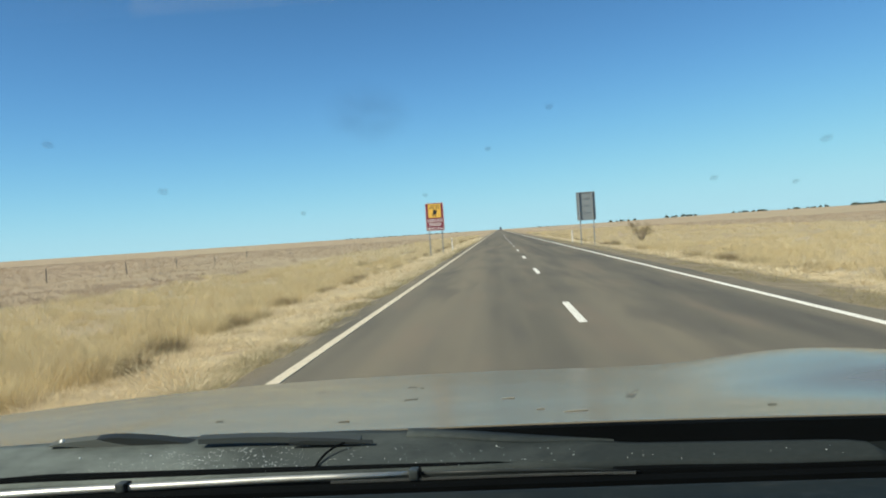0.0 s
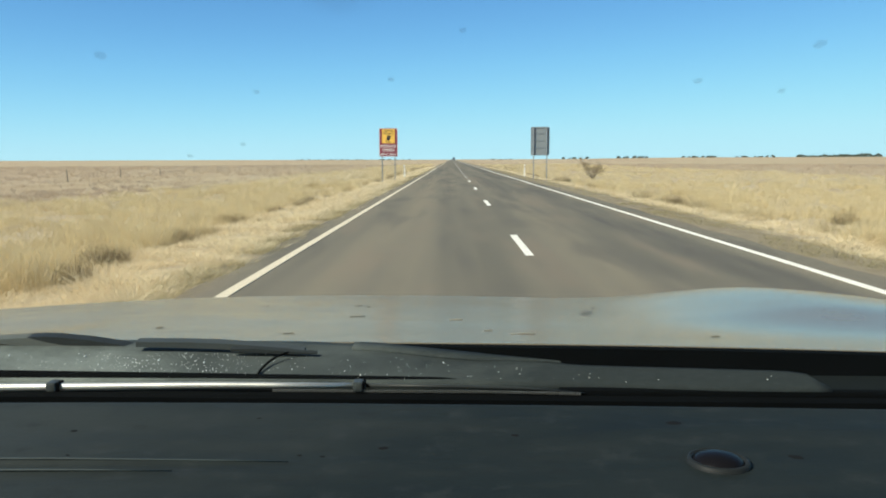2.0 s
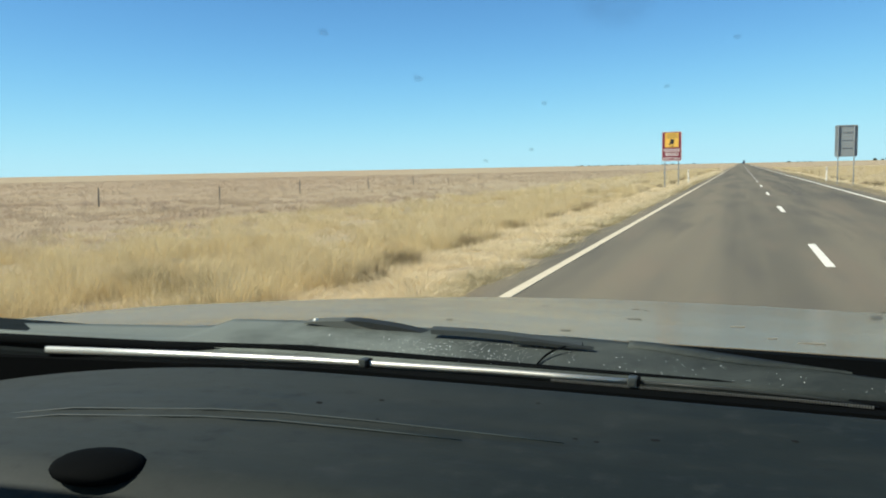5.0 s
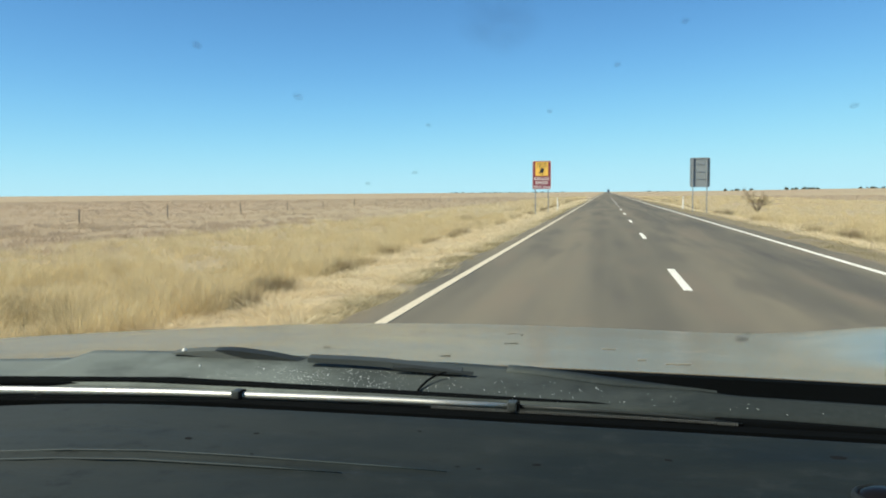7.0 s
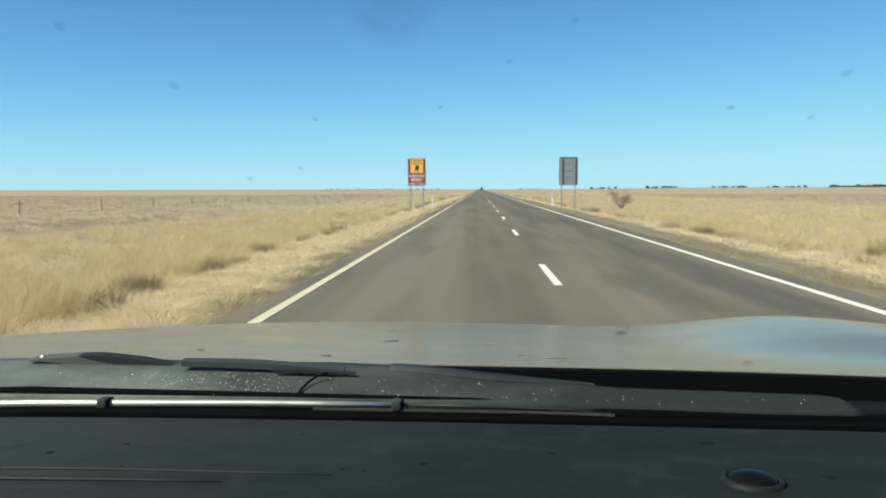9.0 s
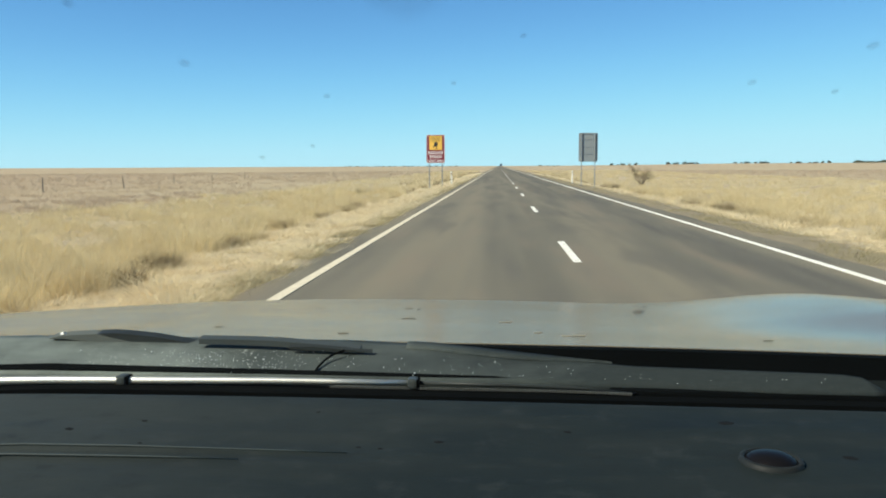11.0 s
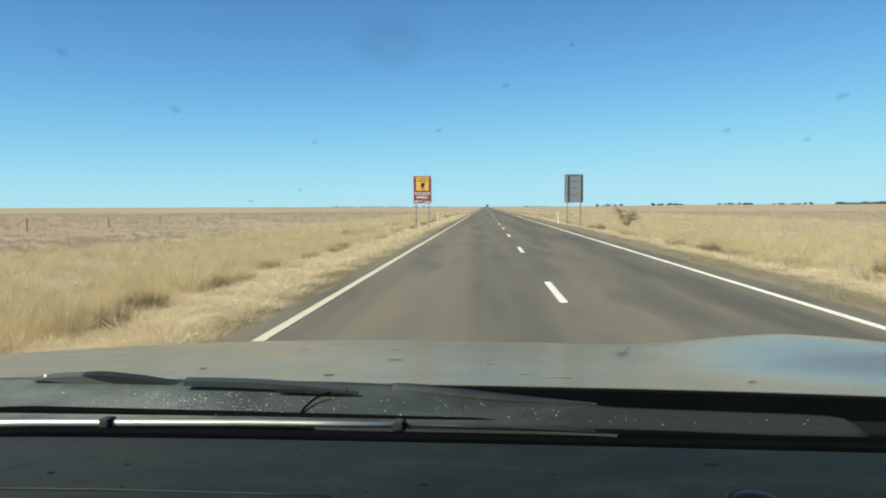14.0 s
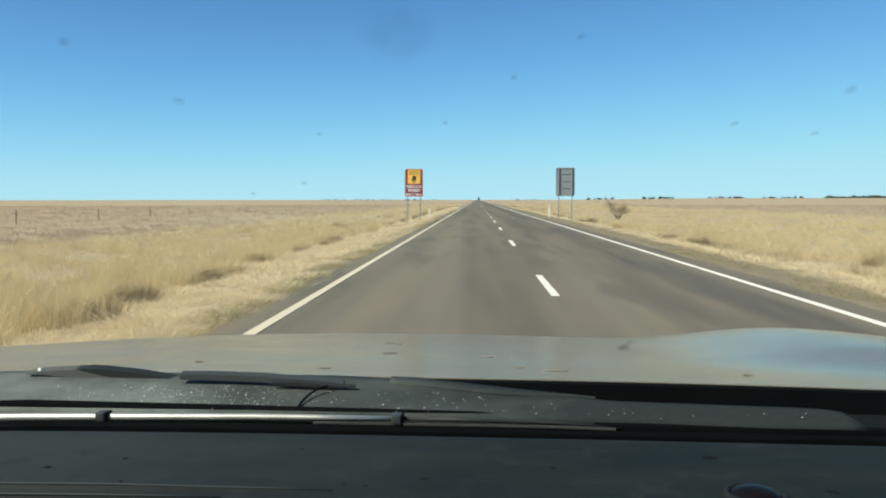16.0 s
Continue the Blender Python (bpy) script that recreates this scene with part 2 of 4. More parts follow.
def splat_material(name, color, most, lit):
    """Dried dirt on glass, thinner towards its rim; light also shines through it."""
    m = Nodes(name)
    where = m.place(local=True)
    disc = m.node("ShaderNodeTexGradient")
    disc.gradient_type = "SPHERICAL"
    m.link(where, disc.inputs[0])
    spots = m.noise(where, 2.2, 3.0)
    thick = m.mix(1.0, m.ramp(disc.outputs[0], [(0.02, 0.0), (0.6, 1.0)]), m.ramp(spots, [(0.3, 0.35), (0.6, 1.0)]), "MULTIPLY")
    cover = m.mix(1.0, thick, (most, most, most), "MULTIPLY")
    front, through_, clear = m.node("ShaderNodeBsdfDiffuse"), m.node("ShaderNodeBsdfTranslucent"), m.node("ShaderNodeBsdfTransparent")
    for n in (front, through_):
        n.inputs[0].default_value = (*color, 1)
    dirt, both = m.node("ShaderNodeMixShader", Fac=lit), m.node("ShaderNodeMixShader")
    m.link(front.outputs[0], dirt.inputs[1])
    m.link(through_.outputs[0], dirt.inputs[2])
    m.link(cover, both.inputs[0])
    m.link(clear.outputs[0], both.inputs[1])
    m.link(dirt.outputs[0], both.inputs[2])
    m.link(both.outputs[0], m.out.inputs["Surface"])
    return m.mat


M_GROUND = ground_material()
M_ASPHALT = asphalt_material()
M_LINE = line_material("white_road_paint", (0.76, 0.74, 0.67))
M_CREAM = line_material("dusty_road_paint", (0.64, 0.56, 0.42))
M_GRASS = grass_material("dry_grass", (0.5238, 0.4208, 0.2350), (0.8536, 0.7277, 0.4600), (0.6596, 0.5346, 0.3200))
M_PADDOCK = grass_material("paddock_grass", (0.3589, 0.2821, 0.2000), (0.5626, 0.4604, 0.3450), (0.4462, 0.3317, 0.2550))
M_STRAW = grass_material("mown_straw", (0.60, 0.495, 0.31), (0.95, 0.84, 0.60), (0.74, 0.61, 0.40))
M_STUBBLE = grass_material("olive_stubble", (0.2716, 0.2326, 0.1250), (0.4850, 0.4158, 0.2500), (0.3686, 0.3168, 0.1850))
M_SCRUB = grass_material("grey_scrub", (0.1455, 0.1109, 0.0620), (0.3492, 0.2772, 0.1650), (0.2425, 0.1881, 0.1150))
M_LEAF = grass_material("tree_leaves", (0.055, 0.068, 0.048), (0.10, 0.118, 0.085), (0.075, 0.088, 0.065))
M_BARK = simple("grey_bark", (0.16, 0.13, 0.10), 0.9, vary=0.3, scale=18)
M_POST = simple("weathered_timber", (0.20, 0.17, 0.14), 0.9, vary=0.3, scale=18)
M_STEEL = simple("galvanised_steel", (0.30, 0.32, 0.33), 0.5, 0.6)
M_SIGNBACK = simple("grey_sheet_aluminium", (0.24, 0.265, 0.275), 0.6, 0.1, vary=0.1, scale=9)
M_MAROON = simple("maroon_sign_film", (0.200, 0.022, 0.042), 0.45, vary=0.1, scale=12)
M_WHITE = simple("white_sign_film", (0.80, 0.79, 0.76), 0.5, vary=0.06, scale=12)
M_YELLOW = simple("yellow_sign_film", (0.84, 0.50, 0.085), 0.5, vary=0.07, scale=12)
M_BLACK = simple("black_sign_film", (0.02, 0.02, 0.022), 0.5)
M_SCUFF = simple("dried_mud", (0.1216, 0.1074, 0.0789), 0.8, vary=0.3)
M_DUST = simple("pale_dust", (0.3230, 0.2945, 0.2375), 0.8)
M_POSTWHITE = simple("white_post_plastic", (0.78, 0.76, 0.70), 0.55, vary=0.1)
M_PAINT = paint_material()
M_GLASS = glass_material()
M_DASH = dash_material()
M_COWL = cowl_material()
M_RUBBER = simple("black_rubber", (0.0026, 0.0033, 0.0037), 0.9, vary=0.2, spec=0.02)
M_RECESS = simple("gap_shade_black", (0.0084, 0.0114, 0.0121), 0.85, vary=0.25, spec=0.05)
M_ARM = simple("slate_painted_steel", (0.0449, 0.0524, 0.0524), 0.5, 0.1, spec=0.3)
M_ARMLIT = simple("lit_arm_grey", (0.0892, 0.0978, 0.0918), 0.7, 0.0, spec=0.15)
M_ARMDARK = simple("black_painted_steel", (0.0211, 0.0246, 0.0246), 0.5, 0.0, spec=0.2)
M_CHROME = simple("bright_blade_steel", (0.62, 0.61, 0.57), 0.40, 0.75, vary=0.05)
M_TIP = simple("dull_blade_steel", (0.115, 0.120, 0.115), 0.55, 0.2, vary=0.1)
M_DROP = simple("bright_grit", (0.85, 0.87, 0.86), 0.2, 0.0, vary=0.1)
M_DARKGLASS = simple("smoked_lens", (0.0060, 0.0060, 0.0072), 0.32, spec=0.06, vary=0.1)
M_RIDGE = simple("ridge_highlight", (0.0260, 0.0390, 0.0420), 0.6, vary=0.25, scale=40, spec=0.2)
M_RING = simple("grey_sensor_ring", (0.013, 0.016, 0.017), 0.55, spec=0.10, vary=0.1)
M_CRUMB = simple("dark_crumbs", (0.0088, 0.0097, 0.0106), 0.9, spec=0.05)
M_LINING = simple("beige_cabin_lining", (0.74, 0.67, 0.55), 0.9)
M_TYRE = simple("tyre_rubber", (0.02, 0.02, 0.02), 0.85)
M_SPLAT = splat_material("dark_insect_dirt", (0.10, 0.10, 0.10), 0.55, 0.2)
M_FAINT = splat_material("thin_insect_dirt", (0.10, 0.11, 0.12), 0.20, 0.3)
M_SMUDGE = splat_material("finger_smudge", (0.10, 0.13, 0.19), 0.13, 0.4)
M_FLECK = splat_material("pale_dust_fleck", (0.80, 0.74, 0.64), 0.08, 0.5)


# ---- making meshes ----
def part(name, bm, material, parent=None, label="", smooth=False):
    """Links a bmesh as one mesh object, under a thing or a part where one is given."""
    me = bpy.data.meshes.new(name)
    bm.normal_update()
    bm.to_mesh(me)
    bm.free()
    me.materials.append(material)
    if smooth:
        me.polygons.foreach_set("use_smooth", [True] * len(me.polygons))
    ob = new(name, me)
    if parent:
        ob.parent = parent
    if label:
        ob["label"] = label
    return ob


def raw_mesh(name, verts, faces, material, smooth=False):
    me = bpy.data.meshes.new(name)
    me.from_pydata(verts, [], faces)
    me.materials.append(material)
    if smooth:
        me.polygons.foreach_set("use_smooth", [True] * len(me.polygons))
    me.update()
    return new(name, me)


def box(bm, x0, x1, y0, y1, z0, z1, bevel=0.0):
    r = bmesh.ops.create_cube(bm, size=1)
    for v in r["verts"]:
        v.co = Vector(((x0 + x1) / 2 + v.co.x * (x1 - x0), (y0 + y1) / 2 + v.co.y * (y1 - y0), (z0 + z1) / 2 + v.co.z * (z1 - z0)))
    if bevel:
        edges = {e for v in r["verts"] for e in v.link_edges}
        bmesh.ops.bevel(bm, geom=list(edges), offset=bevel, segments=2, affect="EDGES", profile=0.7)
    return bm


def tube(bm, points, radii, sides=8):
    """A tube along points, with a radius at each."""
    rings = []
    pts = [Vector(p) for p in points]
    for i, p in enumerate(pts):
        d = (pts[min(i + 1, len(pts) - 1)] - pts[max(i - 1, 0)]).normalized()
        a = d.cross(Vector((0, 0, 1)) if abs(d.z) < 0.9 else Vector((1, 0, 0))).normalized()
        b = d.cross(a)
        r = radii[i] if isinstance(radii, (list, tuple)) else radii
        rings.append([bm.verts.new(p + (a * math.cos(k) + b * math.sin(k)) * r) for k in (2 * math.pi * j / sides for j in range(sides))])
    for r0, r1 in zip(rings, rings[1:]):
        for j in range(sides):
            bm.faces.new((r0[j], r0[(j + 1) % sides], r1[(j + 1) % sides], r1[j]))
    bm.faces.new(rings[0][::-1])
    bm.faces.new(rings[-1])
    bmesh.ops.recalc_face_normals(bm, faces=bm.faces)
    return bm


def shell(bm, f, us, vs, thick):
    """A curved sheet of real thickness: f(u, v) gives its upper side."""
    top = [[bm.verts.new(f(u, v)) for u in us] for v in vs]
    low = [[bm.verts.new(q.co - Vector((0, 0, thick))) for q in row] for row in top]
    n, m = len(us), len(vs)
    for j in range(m - 1):
        for i in range(n - 1):
            bm.faces.new((top[j][i], top[j][i + 1], top[j + 1][i + 1], top[j + 1][i]))
            bm.faces.new((low[j][i], low[j + 1][i], low[j + 1][i + 1], low[j][i + 1]))
    for i in range(n - 1):
        bm.faces.new((top[0][i], low[0][i], low[0][i + 1], top[0][i + 1]))
        bm.faces.new((top[-1][i], top[-1][i + 1], low[-1][i + 1], low[-1][i]))
    for j in range(m - 1):
        bm.faces.new((top[j][0], top[j + 1][0], low[j + 1][0], low[j][0]))
        bm.faces.new((top[j][-1], low[j][-1], low[j + 1][-1], top[j + 1][-1]))
    return bm


def plate(bm, width, height, depth, radius, y=0.0, z=0.0, x=0.0, steps=5):
    """An upright plate with rounded corners, facing -y."""
    ring = []
    for cx, cz, a0 in ((1, 1, 0), (-1, 1, 90), (-1, -1, 180), (1, -1, 270)):
        for k in range(steps + 1):
            a = radians(a0 + 90 * k / steps)
            ring.append((x + cx * (width / 2 - radius) + radius * math.cos(a), z + cz * (height / 2 - radius) + radius * math.sin(a)))
    front = [bm.verts.new((px, y, pz)) for px, pz in ring]
    rear = [bm.verts.new((px, y + depth, pz)) for px, pz in ring]
    bm.faces.new(front)
    bm.faces.new(rear[::-1])
    for i in range(len(ring)):
        j = (i + 1) % len(ring)
        bm.faces.new((front[i], rear[i], rear[j], front[j]))
    bmesh.ops.recalc_face_normals(bm, faces=bm.faces)
    return bm


def empty(name, x=0.0, y=0.0, z=0.0):
    ob = new(name)
    ob.location = (x, y, z)
    return ob


def smooth_step(a, b, x):
    t = min(1, max(0, (x - a) / (b - a)))
    return t * t * (3 - 2 * t)


# ---- ground and road ----


def ground_z(x, y):
    """The plain: a shallow fall from the seal to the verge, then uneven ground."""
    out = max(SEAL_LEFT - x, x - SEAL_RIGHT, -0.5)
    z = -0.03 - 0.20 * smooth_step(0, 3.2, out)
    z += 0.05 * smooth_step(0.1, 1.5, out) * noise.noise((x * 0.7, y * 0.5, 0.3))
    z += 0.12 * smooth_step(3, 12, out) * noise.noise((x * 0.09, y * 0.09, 4.1))
    if x > 20 and y > 100:
        z += 0.0021 * min(math.hypot(x, y), 1700) * smooth_step(0.05, 0.3, x / y) * smooth_step(100, 900, y)
    if x < -20 and y > 100:
        z += 0.0005 * min(math.hypot(x, y), 1700) * smooth_step(0.05, 0.3, -x / y) * smooth_step(100, 900, y)
    if out < 0:
        z = -0.03 - 0.05 * smooth_step(0, 0.35, -out)
    return z


def spaced(first, step, growth, last):
    values = [first]
    while values[-1] < last:
        values.append(values[-1] + step)
        step *= growth
    return values


def build_ground():
    right = spaced(SEAL_RIGHT, 0.25, 1.075, 4200)
    left = [SEAL_LEFT - (v - SEAL_RIGHT) for v in right]
    xs = left[::-1] + [SEAL_LEFT + 0.4, 0.9, SEAL_RIGHT - 0.4] + right
    ys = [-v for v in spaced(4, 6, 1.4, 600)][::-1] + spaced(2.5, 0.3, 1.03, 4700)
    verts = [(x, y, ground_z(x, y)) for y in ys for x in xs]
    n = len(xs)
    faces = [(j * n + i, j * n + i + 1, (j + 1) * n + i + 1, (j + 1) * n + i) for j in range(len(ys) - 1) for i in range(n - 1)]
    ob = raw_mesh("ground", verts, faces, M_GROUND, smooth=True)
    return tagged(ob, "flat straw-coloured outback plain of dry grass and soil", "ground", kind="structure")


def build_road():
    ys = [-v for v in spaced(2, 2, 1.3, 300)][::-1] + spaced(0, 0.35, 1.02, 4000)
    rows = []
    for y in ys:
        ragged = 0.09 * noise.noise((0.5, y * 0.7, 1.0)) + 0.05 * noise.noise((0.5, y * 2.9, 8.0))
        ragged2 = 0.09 * noise.noise((4.5, y * 0.7, 1.0)) + 0.08 * noise.noise((4.5, y * 2.9, 8.0))
        a, b = SEAL_LEFT + ragged, SEAL_RIGHT + ragged2
        rows.append([(a - 0.05, y, -0.075), (a, y, -0.012), (LEFT_LINE, y, -0.004), (CENTRE_LINE, y, 0.0), (RIGHT_LINE, y, -0.004), (b, y, -0.012), (b + 0.05, y, -0.075)])
    n = 7
    verts = [p for row in rows for p in row]
    faces = [(j * n + i, j * n + i + 1, (j + 1) * n + i + 1, (j + 1) * n + i) for j in range(len(ys) - 1) for i in range(n - 1)]
    road = raw_mesh("road", verts, faces, M_ASPHALT)
    tagged(road, "two-lane worn grey-brown asphalt road with ragged edges", "road", kind="structure")
    for name, x, wide in (("edge_line", LEFT_LINE, 0.125), ("edge_line", RIGHT_LINE, 0.105)):
        line = []
        for y in ys:
            w = wide / 2 + 0.006 * noise.noise((x, y * 3, 2))
            line.append([(x - w, y, -0.004), (x - w, y, 0.004), (x + w, y, 0.004), (x + w, y, -0.004)])
        v = [p for row in line for p in row]
        f = [(j * 4 + i, j * 4 + i + 1, j * 4 + i + 5, j * 4 + i + 4) for j in range(len(ys) - 1) for i in range(3)]
        f = [q[::-1] for q in f]
        ob = raw_mesh(name, v, f, M_CREAM if x < 0 else M_LINE)
        ob.parent = road
        ob["label"] = "solid dusty cream edge line" if x < 0 else "solid white painted edge line"
    bm = bmesh.new()
    box(bm, -0.056, 0.056, 0, 3.0, 0.0, 0.006)
    first = part("dash", bm, M_LINE, road)
    first["label"] = "short white painted centre dash"
    for k in range(-2, 70):
        ob = first if k == -2 else new("dash", first.data)
        ob.parent = road
        ob["label"] = "short white painted centre dash"
        ob.location = (CENTRE_LINE, 11.0 + 12.0 * k, 0.0)
    return road


# ---- grass ----
def blades(base, height, lean, width, bend, rng):
    """Verts and faces of many bent blades of grass at once."""
    n = len(base)
    turn = rng.uniform(0, 2 * np.pi, n)
    side = np.stack([np.cos(turn), np.sin(turn), np.zeros(n)], 1) * (width / 2)[:, None]
    up = np.stack([lean[:, 0], lean[:, 1], np.ones(n)], 1)
    mid = base + up * (height * 0.55)[:, None]
    tip = base + up * (height * 0.9)[:, None] + np.stack([lean[:, 0], lean[:, 1], np.zeros(n)], 1) * (height * bend)[:, None]
    verts = np.concatenate([base - side, base + side, mid + side * 0.7, mid - side * 0.7, tip], 1).reshape(-1, 3)
    i = np.arange(n)[:, None] * 5
    quads = (i + np.array([[0, 1, 2, 3]]))
    tris = (i + np.array([[3, 2, 4]]))
    return verts, quads, tris


def fast_mesh(name, verts, quads, tris, material):
    me = bpy.data.meshes.new(name)
    me.vertices.add(len(verts))
    me.vertices.foreach_set("co", np.ascontiguousarray(verts, np.float32).ravel())
    loops = np.concatenate([quads.ravel(), tris.ravel()]).astype(np.int32)
    starts = np.concatenate([np.arange(len(quads)) * 4, len(quads) * 4 + np.arange(len(tris)) * 3]).astype(np.int32)
    me.loops.add(len(loops))
    me.loops.foreach_set("vertex_index", loops)
    me.polygons.add(len(starts))
    me.polygons.foreach_set("loop_start", starts)
    me.update(calc_edges=True)
    me.materials.append(material)
    return new(name, me)


def tufts(rng, x, y, tall, count, spread, thin, flat=1.0):
    """Blades for tufts that stand at x, y; flat above 1 lays them over."""
    n = len(x)
    z = np.array([ground_z(a, b) for a, b in zip(x, y)]) - 0.02
    who = np.repeat(np.arange(n), count)
    k = len(who)
    ang, rad = rng.uniform(0, 2 * np.pi, k), np.sqrt(rng.uniform(0, 1, k))
    r = rad * spread[who]
    base = np.stack([x[who] + r * np.cos(ang), y[who] + r * np.sin(ang), z[who]], 1)
    lean = (np.stack([np.cos(ang), np.sin(ang)], 1) * (rad * 0.75)[:, None] + rng.normal(0, 0.35, (k, 2))) * flat
    height = tall[who] * rng.uniform(0.55, 1.15, k) * (1.15 - 0.35 * rad)
    return blades(base, height, lean, thin[who] * rng.uniform(0.7, 1.4, k), 0.35, rng)


def wedge(rng, count, near, far, power):
    """Places in the wide fan ahead of the car, thinner with distance."""
    u = rng.uniform(0, 1, count)
    e = 2 - power
    r = (near ** e + u * (far ** e - near ** e)) ** (1 / e)
    a = rng.uniform(radians(-56), radians(42), count)
    return r * np.sin(a), r * np.cos(a), r


def edge_of_grass(x, y):
    """How far from the seal the tall grass begins, on either side."""
    side = np.where(x < 0, 3.0, 7.0)
    wave = np.array([0.55 * noise.noise((0.2, b * 0.35, c)) + 0.25 * noise.noise((0.2, b * 1.3, c + 2)) for b, c in zip(y, side)])
    return 2.35 + wave + np.where(x < 0, 0, 0.15)


def verge(rng, count, last, left, right):
    """Places along both road edges, thinner with distance; left and right: the nearest and farthest offset from the seal."""
    y = 4.0 * (last / 4.0) ** rng.uniform(0, 1, count)
    west = rng.uniform(0, 1, count) < 0.6
    out = np.where(west, left[0] + (left[1] - left[0]) * rng.uniform(0, 1, count), right[0] + (right[1] - right[0]) * rng.uniform(0, 1, count))
    return np.where(west, SEAL_LEFT - out, SEAL_RIGHT + out), y, out


def smooth_band(out):
    """1 beside the seal, where the straw lies closed, falling to 0 a metre out."""
    return np.clip(1.3 - out, 0, 1)


def build_grass():
    rng = np.random.default_rng(4)
    x, y, r = wedge(rng, 46000, 5.0, 230.0, 1.35)
    out = np.maximum(SEAL_LEFT - x, x - SEAL_RIGHT)
    deep = out - edge_of_grass(x, y)
    clump = np.array([noise.noise((a * 0.55, b * 0.4, 6.0)) for a, b in zip(x, y)])
    tussock = np.array([noise.noise((a * 1.2, b * 0.9, 9.0)) for a, b in zip(x, y)])
    keep = (deep > 0) & (tussock > -0.42) & (clump > 0.02 - 0.55 * rng.uniform(0, 1, len(x)))
    x, y, r, clump, deep, tussock = x[keep], y[keep], r[keep], clump[keep], deep[keep], tussock[keep]
    grow = 1 + np.clip((r - 40) / 120, 0, 1.0)
    tall = (0.24 + 0.26 * np.clip(clump + 0.25, 0, 1) + 0.14 * np.exp(-deep / 3.5)) * (0.72 + 0.75 * np.clip(tussock + 0.3, 0, 1)) * rng.uniform(0.6, 1.35, len(x)) * (1 + 0.15 * (grow - 1))
    spread, thin = 0.17 * rng.uniform(0.7, 1.6, len(x)) * grow, 0.0022 * (1 + r / 16)
    paddock = (x < -15 + 6 * clump) | (x > 33 + 6 * clump)
    count = np.where(r < 18, 78, np.where(r < 50, 42, 14))
    count = np.where(paddock, count // 2 + 2, count)
    for name, who, mat, label in (("dry_grass", ~paddock, M_GRASS, "knee-high tussocks of straw-yellow dry grass beside the road"),
                                  ("paddock_grass", paddock, M_PADDOCK, "sparse brownish dry grass of the paddock beyond the fence")):
        v, q, t = tufts(rng, x[who], y[who], tall[who] * (0.75 if name == "paddock_grass" else 1.0), count[who], spread[who], thin[who], 0.85)
        tagged(fast_mesh(name, v, q, t, mat), label, "grass", kind="stuff")
    # pale matted heaps of mown straw between the seal and the tall grass
    x, y, out = verge(rng, 9000, 150.0, (0.15, 3.2), (1.15, 3.3))
    lump = np.array([noise.noise((a * 1.5, b * 1.9, 2.0)) + 0.5 * noise.noise((a * 4.0, b * 4.0, 7.0)) for a, b in zip(x, y)])
    keep = (out < edge_of_grass(x, y) + 0.35) & (lump > -0.02 - 0.35 * rng.uniform(0, 1, len(x)) - 0.5 * smooth_band(out))
    x, y, lump = x[keep], y[keep], lump[keep]
    tall = (0.05 + 0.26 * np.clip(lump + 0.15, 0, 1) ** 1.2) * rng.uniform(0.6, 1.5, len(x))
    v, q, t = tufts(rng, x, y, tall, np.where(y < 14, 52, np.where(y < 35, 34, 16)), 0.17 * rng.uniform(0.7, 1.5, len(x)) * (1 + y / 120), 0.0034 * (1 + y / 16), 1.9)
    tagged(fast_mesh("mown_straw", v, q, t, M_STRAW), "pale matted heaps of mown straw along the road edge", "grass", kind="stuff")
    # thin olive stubble on the gravel shoulders
    x, y, out = verge(rng, 6500, 110.0, (-0.05, 0.55), (0.0, 1.7))
    keep = np.array([noise.noise((a * 1.1, b * 0.5, 12.0)) for a, b in zip(x, y)]) > -0.25
    x, y = x[keep], y[keep]
    v, q, t = tufts(rng, x, y, 0.07 * rng.uniform(0.4, 1.5, len(x)), np.where(y < 25, 22, 10), 0.13 * rng.uniform(0.7, 1.6, len(x)), 0.003 * (1 + y / 16), 1.6)
    tagged(fast_mesh("shoulder_stubble", v, q, t, M_STUBBLE), "short olive-brown stubble on the gravel road shoulder", "grass", kind="stuff")
    # brown scrubby clumps in gaps where straw and tall grass meet, and a few among the grass; their dark colour also
    # stands for shade at the grass foot
    x, y, out = verge(rng, 10000, 170.0, (1.0, 5.5), (1.2, 5.0))
    deep = out - edge_of_grass(x, y)
    lumps = np.array([noise.noise((a * 0.6, b * 0.9, 2.0)) + 0.6 * noise.noise((a, b * 2.1, 5.0)) for a, b in zip(x, y)])
    keep = (np.abs(deep - 0.05) < 0.26) & (lumps > 0.20) | (deep > 0.3) & (lumps > 0.66) | (deep < -0.3) & (lumps > 0.74)
    x, y, deep = x[keep], y[keep], deep[keep]
    tall = np.where(deep > 0.3, 0.42, np.where(deep < -0.3, 0.17, 0.30)) * rng.uniform(0.5, 1.35, len(x))
    v, q, t = tufts(rng, x, y, tall, np.where(y < 30, 72, 30), 0.17 * rng.uniform(0.7, 1.5, len(x)), 0.0026 * (1 + y / 16), 0.65)
    tagged(fast_mesh("scrub_and_shade", v, q, t, M_SCRUB), "low grey-brown scrub clumps, also dark for shade, where straw meets tall grass", "scrub", kind="stuff")


